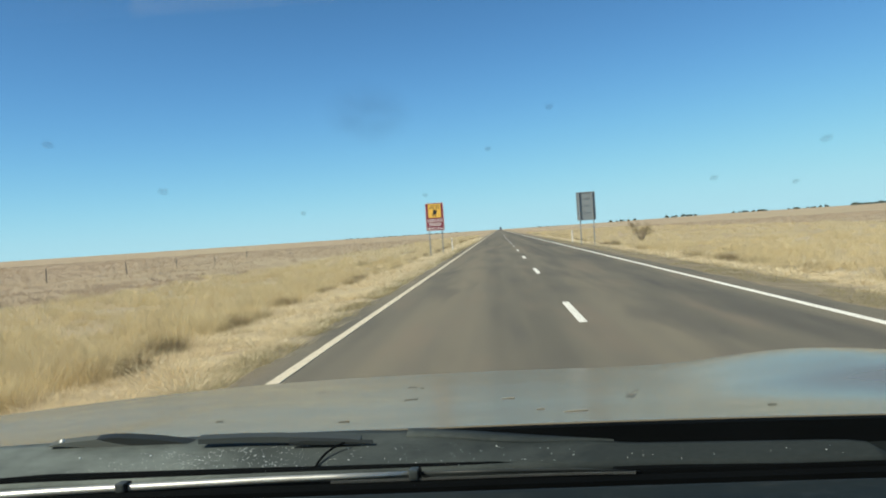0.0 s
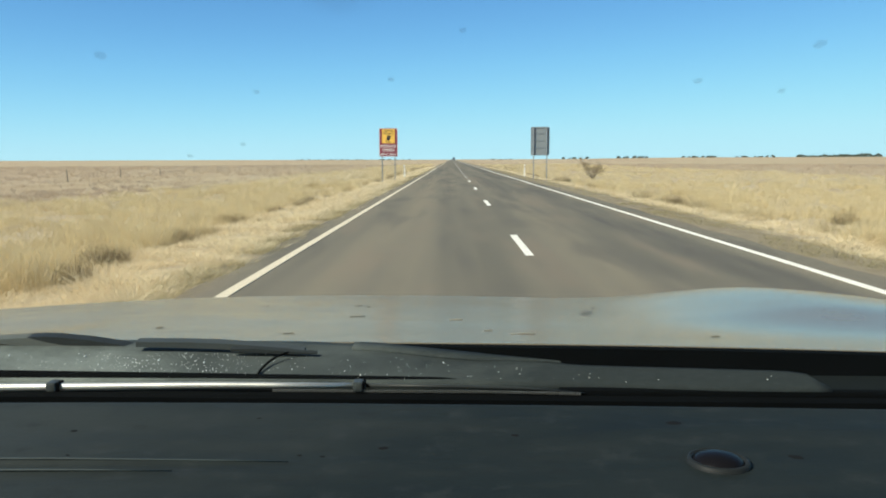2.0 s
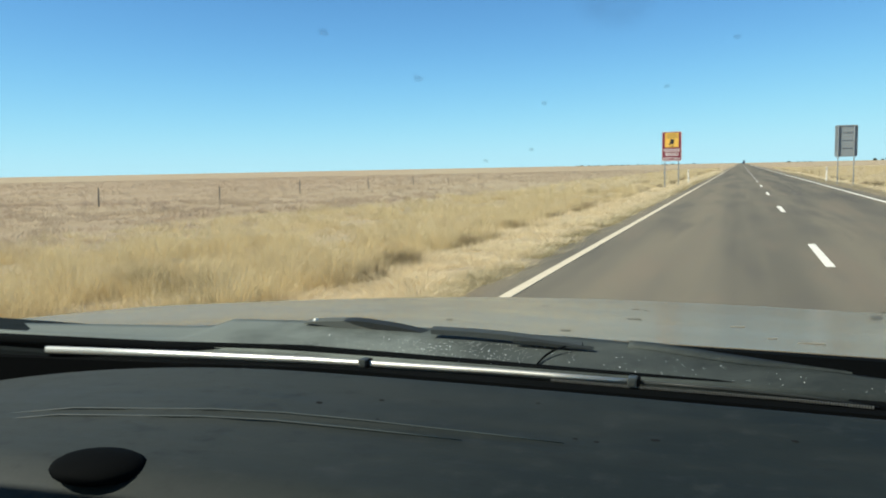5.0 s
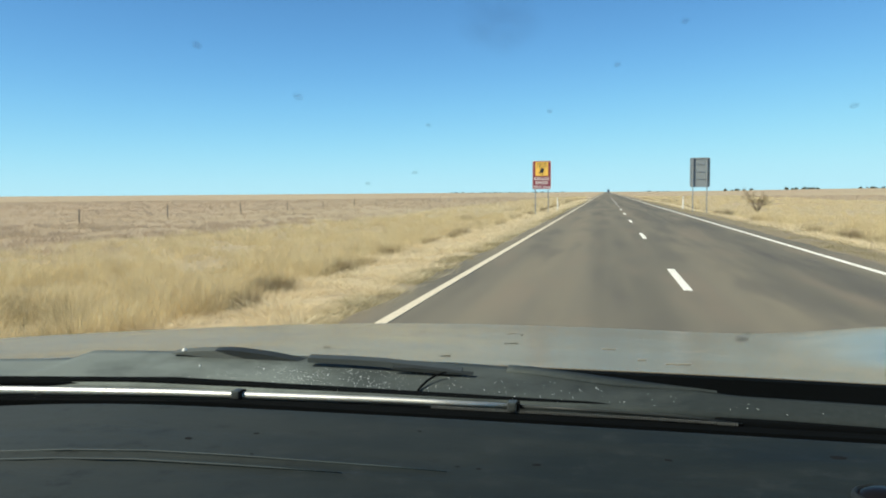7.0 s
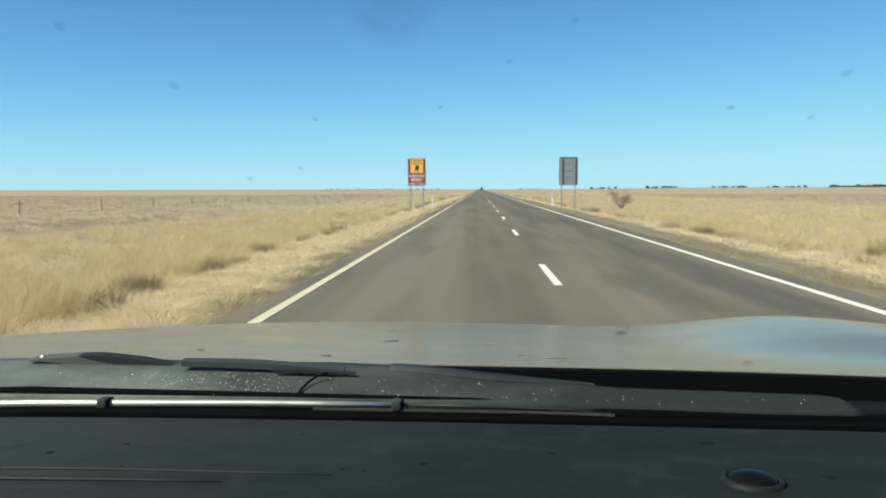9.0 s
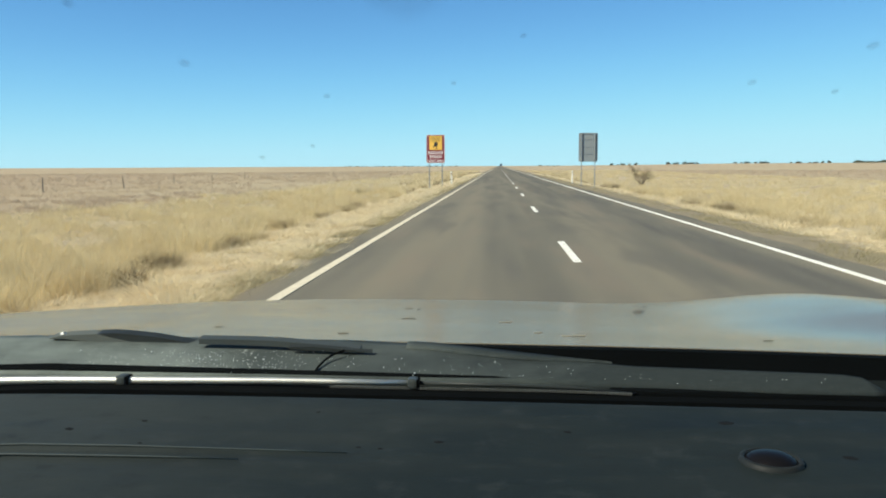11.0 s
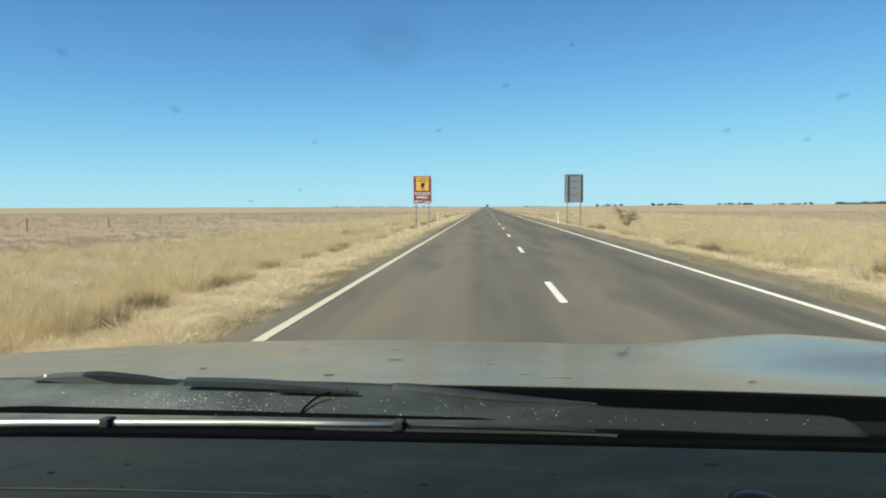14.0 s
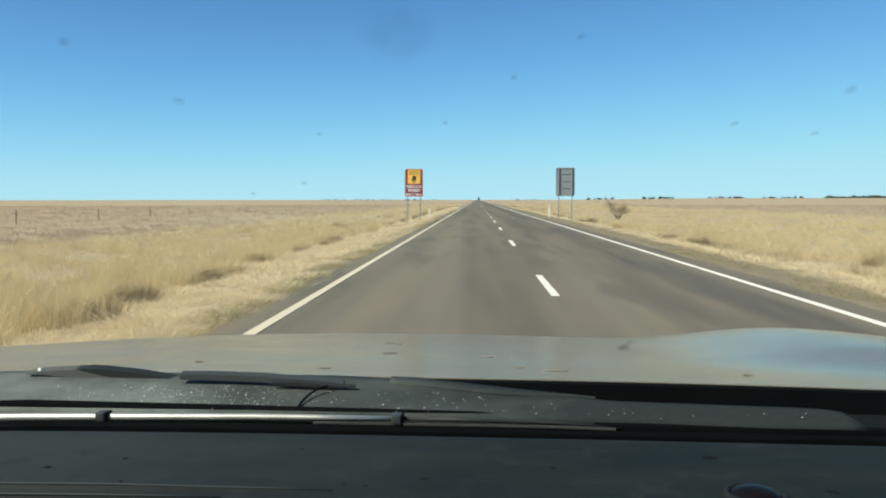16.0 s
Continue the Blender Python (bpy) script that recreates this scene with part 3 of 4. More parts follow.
# ---- trees on the horizon ----
def tree_shape(seed, height, wide, leaves):
    rng = random.Random(seed)
    tree = empty("tree")
    bm = bmesh.new()
    fork = height * 0.34
    tube(bm, [(0, 0, -0.3), (0.1, 0, fork * 0.6), (0.05, 0.1, fork)], [height * 0.035, height * 0.028, height * 0.022], 6)
    tips = []
    for k in range(6):
        a = k * 1.05 + rng.uniform(-0.3, 0.3)
        reach = wide * rng.uniform(0.22, 0.42)
        tip = Vector((math.cos(a) * reach, math.sin(a) * reach, height * rng.uniform(0.25, 0.72)))
        tube(bm, [(0.05, 0.1, fork * 0.9), tip * 0.55 + Vector((0, 0, fork * 0.35)), tip], [height * 0.018, height * 0.012, height * 0.005], 5)
        tips.append(tip)
    part("trunk", bm, M_BARK, tree, "grey bark trunk with forked limbs")
    bm = bmesh.new()
    for k in range(leaves):
        c = rng.choice(tips) + Vector((rng.gauss(0, wide * 0.15), rng.gauss(0, wide * 0.15), rng.gauss(-0.08 * height, height * 0.16)))
        c.z = min(max(c.z, 0.06 * height), height)
        d, s = Vector((rng.gauss(0, 1), rng.gauss(0, 1), rng.gauss(0, 1))).normalized(), wide * rng.uniform(0.06, 0.13)
        e = d.orthogonal().normalized() * s
        g = d.cross(e).normalized() * s * 0.6
        bm.faces.new([bm.verts.new(c + w) for w in (e, g, -e, -g)])
    part("crown", bm, M_LEAF, tree, "dull olive crown of loose leaf clumps")
    return tagged(tree, "small dark olive tree on the far horizon", "tree", group="trees on the horizon")


def build_trees():
    kinds = [tree_shape(1, 7.0, 9.5, 620), tree_shape(2, 5.5, 10.5, 620), tree_shape(3, 8.0, 9.0, 620), tree_shape(4, 4.5, 8.0, 480)]
    rng = random.Random(9)
    used = set()
    # stretches of bearing (offset per metre ahead), number of trees, distance
    for a0, a1, count, far, size in ((0.135, 0.172, 5, 1500, 0.8), (0.205, 0.245, 7, 1350, 1.05), (0.285, 0.33, 8, 1500, 0.9), (0.35, 0.40, 8, 1500, 0.95),
                                     (0.05, 0.075, 4, 1900, 0.8), (-0.195, -0.05, 20, 2100, 0.8)):
        for k in range(count):
            a = a0 + (a1 - a0) * (k + rng.uniform(0.1, 0.9)) / count
            y = far * rng.uniform(0.93, 1.07)
            s = size * rng.uniform(0.65, 1.1)
            i = rng.randrange(4)
            m = Matrix.Translation((a * y, y, ground_z(a * y, y))) @ Matrix.Rotation(rng.uniform(0, 6.28), 4, "Z") @ Matrix.Scale(s, 4)
            if i in used:
                copy_thing(kinds[i], m)
            else:
                kinds[i].matrix_basis = m
                used.add(i)
    # a dense belt of woodland, too far off to count
    bm = bmesh.new()
    for k in range(2600):
        a = rng.uniform(0.425, 0.53)
        y = rng.uniform(1420, 1600)
        top = max(1.0, 4.0 + 4.0 * noise.noise((a * 110, 0.4, 0)) + 2.5 * noise.noise((a * 420, 3.4, 0)))
        c = Vector((a * y, y, rng.uniform(0.05, 1.0) * top + ground_z(a * y, y)))
        d = Vector((rng.gauss(0, 1), rng.gauss(0, 1), rng.gauss(0, 1))).normalized()
        e = d.orthogonal().normalized() * rng.uniform(0.7, 1.7)
        g = d.cross(e).normalized() * rng.uniform(0.5, 1.2)
        bm.faces.new([bm.verts.new(c + w) for w in (e, g, -e, -g)])
    belt = part("far_woodland", bm, M_LEAF)
    tagged(belt, "dark olive belt of far woodland on the horizon", "woodland", kind="stuff")


def build_shrub():
    rng = random.Random(31)
    shrub = empty("shrub", 10.5, 60.0, ground_z(10.5, 60.0))
    bm, leaf = bmesh.new(), bmesh.new()
    for k in range(13):
        a, reach, up = k * 0.49 + rng.uniform(-0.2, 0.2), rng.uniform(0.25, 0.95), rng.uniform(0.45, 1.35)
        tip = Vector((math.cos(a) * reach, math.sin(a) * reach, up))
        mid = tip * 0.5 + Vector((rng.gauss(0, 0.06), rng.gauss(0, 0.06), 0.06))
        tube(bm, [(0, 0, -0.05), mid, tip], [0.025, 0.015, 0.005], 5)
        for j in range(4):
            end = tip + Vector((rng.gauss(0, 0.16), rng.gauss(0, 0.16), rng.gauss(0.02, 0.12)))
            tube(bm, [mid.lerp(tip, rng.uniform(0.2, 0.9)), end], [0.008, 0.003], 4)
            for i in range(50):
                c = end + Vector((rng.gauss(0, 0.10), rng.gauss(0, 0.10), rng.gauss(0, 0.09)))
                d = Vector((rng.gauss(0, 1), rng.gauss(0, 1), rng.gauss(0, 1))).normalized()
                e = d.orthogonal().normalized() * 0.040
                leaf.faces.new([leaf.verts.new(c + w) for w in (e, d * 0.018, -e)])
    part("stems", bm, M_BARK, shrub, "grey forked stems")
    part("foliage", leaf, M_SCRUB, shrub, "sparse grey-green leaves")
    tagged(shrub, "sparse grey-green leafless-looking shrub on the grassy verge", "shrub")


# ---- roadside things ----
def letter_mesh(char, size):
    cu = bpy.data.curves.new("letter", "FONT")
    cu.body, cu.size, cu.extrude, cu.offset = char, size, 0.002, size * 0.018
    tmp = new("letter_source", cu)
    bpy.context.view_layer.update()
    me = bpy.data.meshes.new_from_object(tmp.evaluated_get(bpy.context.evaluated_depsgraph_get()))
    bpy.data.objects.remove(tmp)
    me.materials.clear()
    return me


def lettering(text, size, width, x, z, y, material, parent):
    """Raised letters that face the road, each a piece of its own, fitted to a width."""
    made, pen = [], 0.0
    for char in text:
        if char == " ":
            pen += size * 0.33
            continue
        me = letter_mesh(char, size)
        xs = [v.co.x for v in me.vertices]
        made.append((char, me, pen - min(xs)))
        pen += max(xs) - min(xs) + size * 0.10
    scale = width / (pen - size * 0.10)
    for char, me, start in made:
        for v in me.vertices:
            v.co = Vector((v.co.x * scale, -v.co.z, v.co.y))
        me.materials.append(material)
        ob = new("letter", me)
        ob.parent = parent
        ob.location = (x - width / 2 + start * scale, y, z)
        ob["label"] = "letter " + char + " of the word " + text


SIGN_W, SIGN_H, SIGN_LOW = 1.2, 1.82, 1.62


def sign_posts(sign, y, gap, top):
    for sx in (-1, 1):
        bm = bmesh.new()
        tube(bm, [(sx * gap / 2, y, -0.1), (sx * gap / 2, y, top)], 0.033, 10)
        part("post", bm, M_STEEL, sign, "round galvanised steel post", smooth=False)


def build_warning_sign(x, y):
    z = ground_z(x, y)
    sign = empty("warning_sign", x, y, z)
    mid = SIGN_LOW + SIGN_H / 2
    panel = part("panel", plate(bmesh.new(), SIGN_W, SIGN_H, 0.012, 0.10, 0, mid), M_MAROON, sign, "maroon sheet panel with rounded corners")
    bm = bmesh.new()
    outer, inner = [], []
    for w, h, rad, ring in ((SIGN_W - 0.03, SIGN_H - 0.03, 0.09, outer), (SIGN_W - 0.075, SIGN_H - 0.075, 0.07, inner)):
        for cx, cz, a0 in ((1, 1, 0), (-1, 1, 90), (-1, -1, 180), (1, -1, 270)):
            for k in range(6):
                a = radians(a0 + 18 * k)
                ring.append(bm.verts.new((cx * (w / 2 - rad) + rad * math.cos(a), -0.004, mid + cz * (h / 2 - rad) + rad * math.sin(a))))
    for i in range(len(outer)):
        j = (i + 1) % len(outer)
        bm.faces.new((outer[i], inner[i], inner[j], outer[j]))
    r = bmesh.ops.extrude_face_region(bm, geom=bm.faces[:])
    for v in [g for g in r["geom"] if isinstance(g, bmesh.types.BMVert)]:
        v.co.y += 0.003
    bmesh.ops.recalc_face_normals(bm, faces=bm.faces)
    part("border", bm, M_WHITE, panel, "thin white border")
    top = SIGN_LOW + SIGN_H
    part("warning_plate", plate(bmesh.new(), 0.82, 0.89, 0.004, 0.012, -0.006, top - 0.08 - 0.445), M_YELLOW, panel, "square yellow plate")
    lettering("UNEVEN", 0.155, 0.60, 0, top - 0.25, -0.009, M_BLACK, panel)
    lettering("SURFACE", 0.155, 0.66, 0, top - 0.405, -0.009, M_BLACK, panel)
    lettering("REDUCE", 0.245, 0.96, 0, top - 1.235, -0.004, M_WHITE, panel)
    lettering("SPEED", 0.245, 0.78, 0, top - 1.485, -0.004, M_WHITE, panel)
    lettering("NEXT 14km", 0.215, 1.02, 0, top - 1.74, -0.004, M_WHITE, panel)
    # tilted lorry seen from behind
    bm = plate(bmesh.new(), 0.235, 0.30, 0.003, 0.035)
    body = part("pictogram", bm, M_BLACK, panel, "black tilted lorry body")
    body.matrix_basis = pose(0.02, -0.010, top - 0.62, 0, 14, 0)
    bm = bmesh.new()
    tube(bm, [(-0.13, 0, 0), (0.12, 0, 0)], 0.012, 6)
    for wx in (-0.13, -0.09, 0.08, 0.12):
        box(bm, wx - 0.017, wx + 0.017, -0.003, 0.003, -0.045, 0.03, 0.004)
    axle = part("pictogram", bm, M_BLACK, panel, "black axle with wheels")
    axle.matrix_basis = pose(-0.03, -0.010, top - 0.82, 0, 22, 0)
    part("pictogram", box(bmesh.new(), -0.16, 0.17, -0.012, -0.008, top - 0.925, top - 0.912), M_BLACK, panel, "black ground bar")
    sign_posts(sign, 0.048, 0.82, top - 0.04)
    for dz in (0.25, 0.9, 1.55):
        part("rail", box(bmesh.new(), -SIGN_W / 2 + 0.05, SIGN_W / 2 - 0.05, 0.0125, 0.018, SIGN_LOW + dz, SIGN_LOW + dz + 0.04), M_STEEL, panel)
    tagged(sign, "maroon roadside warning sign with yellow plate on two steel posts", "road sign")


def build_back_sign(x, y):
    sign = empty("road_sign_back", x, y, ground_z(x, y))
    mid = SIGN_LOW + SIGN_H / 2
    panel = part("panel", plate(bmesh.new(), SIGN_W, SIGN_H, 0.012, 0.10, 0.06, mid), M_SIGNBACK, sign, "plain grey sheet back of the panel")
    for dz in (0.03, 0.50, 0.95, 1.40, 1.76):
        part("rail", box(bmesh.new(), -SIGN_W / 2 + 0.02, SIGN_W / 2 - 0.02, 0.034, 0.0595, SIGN_LOW + dz - 0.017, SIGN_LOW + dz + 0.017, 0.004), M_STEEL, panel, "horizontal stiffening rail")
    sign_posts(sign, 0.0, 0.84, SIGN_LOW + SIGN_H - 0.02)
    tagged(sign, "grey back of a road sign on two steel posts", "road sign")


def build_guide_post(x, y, turn):
    post = empty("guide_post", x, y, ground_z(x, y))
    bm = bmesh.new()
    pr = [(-0.052, 0), (-0.03, -0.022), (0.03, -0.022), (0.052, 0), (0.03, 0.01), (-0.03, 0.01)]
    low = [bm.verts.new((px, py, -0.1)) for px, py in pr]
    high = [bm.verts.new((px * 0.96, py, 0.93 + (0.05 if abs(px) < 0.04 else 0.0))) for px, py in pr]
    bm.faces.new(low[::-1])
    bm.faces.new(high)
    for i in range(6):
        bm.faces.new((low[i], low[(i + 1) % 6], high[(i + 1) % 6], high[i]))
    bmesh.ops.recalc_face_normals(bm, faces=bm.faces)
    part("shaft", bm, M_POSTWHITE, post, "white moulded plastic shaft")
    part("reflector", box(bmesh.new(), -0.022, 0.022, -0.028, -0.0225, 0.74, 0.86, 0.003), M_BLACK, post, "small dark reflector")
    post.rotation_euler = (0, radians(turn), 0)
    tagged(post, "white plastic roadside guide post with a dark reflector", "guide post", group="guide posts beside the road")


def build_fence():
    fence = empty("fence", -29.0, 40.0, 0)
    rng = random.Random(3)
    bm = bmesh.new()
    tube(bm, [(0, 0, -0.3), (0.01, 0, 0.6), (0, 0, 1.1)], [0.05, 0.048, 0.042], 7)
    first = part("post", bm, M_POST, fence)
    for k in range(34):
        y = -30 + 10.0 * k + rng.uniform(-0.8, 0.8)
        ob = first if k == 0 else new("post", first.data)
        ob.parent = fence
        ob.location = (rng.uniform(-0.15, 0.15), y, ground_z(-29, 40 + y))
        ob.rotation_euler = (radians(rng.gauss(0, 2)), radians(rng.gauss(0, 3)), rng.uniform(0, 6))
        ob.scale = (0.85, 0.85, rng.uniform(0.62, 0.85))
    for z in (0.25, 0.45, 0.64):
        bm = bmesh.new()
        tube(bm, [(0.07, -30 + 10 * k, z + ground_z(-29, 10 + 10 * k)) for k in range(34)], 0.003, 4)
        part("wire", bm, M_STEEL, fence, "thin fencing wire")
    tagged(fence, "old post and wire fence with weathered timber posts", "fence")


def build_far_lorry():
    v = empty("lorry", 2.6, 900.0, 0.0)
    part("cargo_box", box(bmesh.new(), -1.2, 1.2, 0, 9, 1.1, 3.6, 0.08), simple("blue_grey_sheet", (0.12, 0.17, 0.22), 0.5), v, "blue-grey cargo box")
    part("cab", box(bmesh.new(), -1.15, 1.15, -2.4, -0.3, 0.7, 2.9, 0.2), simple("dark_blue_paint", (0.05, 0.08, 0.13), 0.4), v, "dark blue cab")
    for wy in (-1.8, 5.5, 7.5):
        for wx in (-1.05, 1.05):
            bm = bmesh.new()
            tube(bm, [(wx - 0.15, wy, 0.5), (wx + 0.15, wy, 0.5)], 0.5, 14)
            part("wheel", bm, M_TYRE, v, "black tyre")
    part("chassis", box(bmesh.new(), -0.5, 0.5, -2.2, 8.9, 0.55, 1.09), M_RUBBER, v)
    tagged(v, "blue-grey lorry far off on the road", "lorry")


# ---- the car that carries the camera ----
MID = -0.43  # the car's centre line


def fall_left(x):
    """How far the bonnet and cowl drop towards the passenger side."""
    return 0.075 * max(0, -0.52 - x)


def bonnet_z(x, y):
    d = y - 0.95
    z = -0.2147 - 0.112 * d - 0.013 * d ** 2 - 0.004 * smooth_step(-0.08, 0.28, d)
    z -= (0.031 * max(0, -0.17 - x) ** 2 + 0.006 * max(0, x + 0.17) ** 2) * smooth_step(0, 0.9, d)
    ridge = math.exp(-((y - 1.90) / 0.62) ** 2) * smooth_step(0.12, 0.5, d)
    z += 0.052 * ridge * smooth_step(MID + 0.72, MID + 1.16, x) - fall_left(x) * (1 - smooth_step(0.0, 0.9, d))
    z -= 1.2 * max(0, y - 2.6) ** 2 + 0.22 * max(0, x - 0.66) ** 2 + 0.0225 * max(0, x) ** 2 * (1 - smooth_step(0, 0.6, d))
    return EYE + z


def build_car():
    car = empty("car", 0, 0, 0)
    E = EYE
    us = [MID - 1.06 + 2.52 * i / 105 for i in range(106)]
    vs = [0.95 + 1.85 * (j / 60) for j in range(61)]
    bm = shell(bmesh.new(), lambda x, y: (x, y - 0.04 * (max(0, abs(x - MID) - 0.5)) * (y - 0.95), bonnet_z(x, y)), us, vs, 0.004)
    bonnet = part("bonnet", bm, M_PAINT, car, "dusty glossy grey-beige bonnet with raised wings", smooth=True)
    rng = random.Random(12)
    # scuffs of dirt on the bonnet
    dark, pale = (M_SCUFF, "dark dirt scuff"), (M_DUST, "pale dust streak")
    for x, y, w, l, (mat, label) in ((-0.198, 1.737, 0.018, 0.010, dark), (-0.172, 1.70, 0.008, 0.008, dark), (-0.161, 1.400, 0.024, 0.006, dark), (0.366, 1.111, 0.013, 0.003, dark),
                                     (-0.398, 1.731, 0.014, 0.006, dark), (-0.216, 1.079, 0.014, 0.003, dark), (-0.42, 1.16, 0.010, 0.003, dark), (0.010, 1.345, 0.022, 0.006, pale),
                                     (0.101, 1.105, 0.034, 0.005, pale), (0.055, 1.15, 0.012, 0.003, pale)):
        bm = shell(bmesh.new(), lambda a, b: (a, b + 0.22 * (a - x), bonnet_z(a, b) + 0.0012), [x - w / 2, x - w / 5, x + w / 4, x + w / 2], [y - l / 2, y + l / 2], 0.001)
        part("scuff", bm, mat, bonnet, label)

    # cowl below the windscreen, with a raised cover
    def cowl_front(x):
        return float(np.interp(x, (-0.173, -0.08, -0.013, 0.05, 0.109, 0.135, 0.224, 0.337, 0.362, 0.373, 0.381), (0.945, 0.930, 0.904, 0.878, 0.856, 0.845, 0.838, 0.829, 0.825, 0.819, 0.801)))

    def cowl_f(x, v):
        y0 = 0.812 - 0.012 * smooth_step(0.1, 0.3, x)
        y1 = max(y0 + 0.001, cowl_front(x))
        cut = (0.011 + 0.6 * fall_left(x + 0.18)) * (1 - smooth_step(-0.705, -0.675, x))
        z = -0.222 + 0.011 * v ** 0.8 * min(1, (y1 - y0) / 0.028) - cut * smooth_step(0.0, 0.7, v) - 0.006 * smooth_step(-0.5, -0.75, x)
        return (x, y0 + (y1 - y0) * v, E + z)

    cowl = part("cowl", shell(bmesh.new(), cowl_f, [-1.15 + 1.531 * i / 90 for i in range(91)], [j / 8 for j in range(9)], 0.012), M_COWL, car, "dark grey plastic cowl panel", smooth=True)
    # a raised lip along the cowl's front edge
    bm = shell(bmesh.new(), lambda x, v: (x, cowl_front(x) - (1 - v) * 0.024 * smooth_step(0.118, -0.01, x), E - 0.2085 - 0.002 * (1 - v)), [-0.11 + 0.228 * i / 24 for i in range(25)], [0.0, 0.5, 1.0], 0.004)
    part("cowl_lip", bm, M_COWL, cowl, "raised lip of the cowl panel", smooth=True)
    # black strip added over the bonnet's sunlit rear rim, dark like the gap
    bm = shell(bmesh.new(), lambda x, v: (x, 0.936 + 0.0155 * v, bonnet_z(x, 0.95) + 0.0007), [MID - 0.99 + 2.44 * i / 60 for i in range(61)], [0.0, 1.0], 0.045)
    part("bonnet_rim_cover", bm, M_RUBBER, car, "black strip added to darken the bonnet's rear edge")
    # near-black filler: the shade of the gap behind the bonnet, put into colour
    part("cowl_recess", box(bmesh.new(), MID - 0.97, MID + 1.40, 0.79, 0.97, E - 0.34, E - 0.245), M_RECESS, car, "black filler painted as the shaded gap below the bonnet edge")
    # bright grit and water specks on the cowl
    bm = bmesh.new()
    bmesh.ops.create_icosphere(bm, subdivisions=1, radius=0.0010)
    speck = part("grit", bm, M_DROP, cowl)
    for k in range(440):
        x = rng.gauss(-0.285, 0.060) if k < 290 else rng.uniform(-0.50, -0.02) if k < 410 else rng.uniform(-0.02, 0.16) if k < 432 else rng.uniform(0.16, 0.34)
        v = rng.uniform(0.1, 0.7) ** 1.3
        ob = speck if k == 0 else new("grit", speck.data)
        ob.parent = cowl
        px, py, pz = cowl_f(x, v)
        ob.location = (px, py, pz + 0.0008)
        s = rng.uniform(0.18, 0.5) * (1.8 if k % 11 == 0 else 1)
        ob.scale = (s, s * rng.uniform(1.0, 2.2), s)
    # black seal and the wiper
    bm = bmesh.new()
    tube(bm, [(-1.15, 0.80, E - 0.2370), (-0.70, 0.815, E - 0.2290), (-0.58, 0.819, E - 0.2248), (-0.486, 0.822, E - 0.2214), (-0.247, 0.824, E - 0.2232), (-0.0115, 0.823, E - 0.2250), (0.0758, 0.820, E - 0.2272), (0.134, 0.817, E - 0.2290), (0.175, 0.814, E - 0.2335)],
         [0.007, 0.0065, 0.0063, 0.0062, 0.006, 0.0058, 0.005, 0.0042, 0.003], 10)
    part("seal", bm, M_RUBBER, car, "black rubber windscreen seal", smooth=True)
    wiper = part("wiper", tube(bmesh.new(), [(-0.86, 0.785, E - 0.2385), (-0.64, 0.795, E - 0.2322), (-0.4735, 0.798, E - 0.2272), (-0.24, 0.80, E - 0.2232), (-0.174, 0.80, E - 0.2226), (-0.094, 0.80, E - 0.2222)],
                                [0.0050, 0.0050, 0.0045, 0.0038, 0.0032, 0.0028], 12), M_CHROME, car, "bright steel wiper blade", smooth=True)
    for x, z in ((-0.640, -0.2340), (-0.3945, -0.2238), (-0.090, -0.2207)):
        part("claw", box(bmesh.new(), x - 0.0046, x + 0.0048, 0.7905, 0.806, E + z - 0.0050, E + z + 0.0042, 0.0024), M_ARM, wiper, "grey blade claw")
        part("claw_gap", box(bmesh.new(), x + 0.0050, x + 0.0074, 0.7925, 0.805, E + z - 0.0048, E + z + 0.0038, 0.001), M_RUBBER, wiper, "dark gap beside the claw")
    bm = bmesh.new()
    tube(bm, [(-0.86, 0.79, E - 0.2480), (-0.64, 0.792, E - 0.2410), (-0.3, 0.793, E - 0.2330), (0.05, 0.795, E - 0.2325), (0.16, 0.795, E - 0.2335)], [0.005, 0.0055, 0.0055, 0.005, 0.003], 8)
    part("rubber", bm, M_RUBBER, wiper, "black wiper rubber")
    bm = bmesh.new()
    tube(bm, [(-0.085, 0.80, E - 0.2221), (0.0, 0.80, E - 0.2224), (0.074, 0.80, E - 0.2238), (0.135, 0.798, E - 0.2270)], [0.0023, 0.0020, 0.0015, 0.0006], 10)
    part("blade_tip", bm, M_ARMDARK, wiper, "thin grey end of the wiper blade", smooth=True)
    # fine teeth along the clip of the rubber
    bm = bmesh.new()
    for k in range(122):
        x = -0.174 + 0.0025 * k
        z = E - 0.2258 + 0.002 * max(0, x + 0.1) - 0.13 * max(0, x - 0.02) ** 2
        box(bm, x, x + 0.0014, 0.7925, 0.7945, z - 0.0011, z + 0.0011)
    part("blade_teeth", bm, M_TIP, wiper, "row of fine grey teeth")
    # flat tapered arms
    def arm(points, w):
        bm = bmesh.new()
        rows = [[bm.verts.new((x, y + s * w, E + z + (0.0 if s < 0 else 0.002))) for s in (-1, 1)] + [bm.verts.new((x, y + s * w, E + z - t)) for s in (1, -1)] for x, y, z, t in points]
        for a, b in zip(rows, rows[1:]):
            for i in range(4):
                bm.faces.new((a[i], a[(i + 1) % 4], b[(i + 1) % 4], b[i]))
        bm.faces.new(rows[0][::-1])
        bm.faces.new(rows[-1])
        bmesh.ops.recalc_face_normals(bm, faces=bm.faces)
        return bm

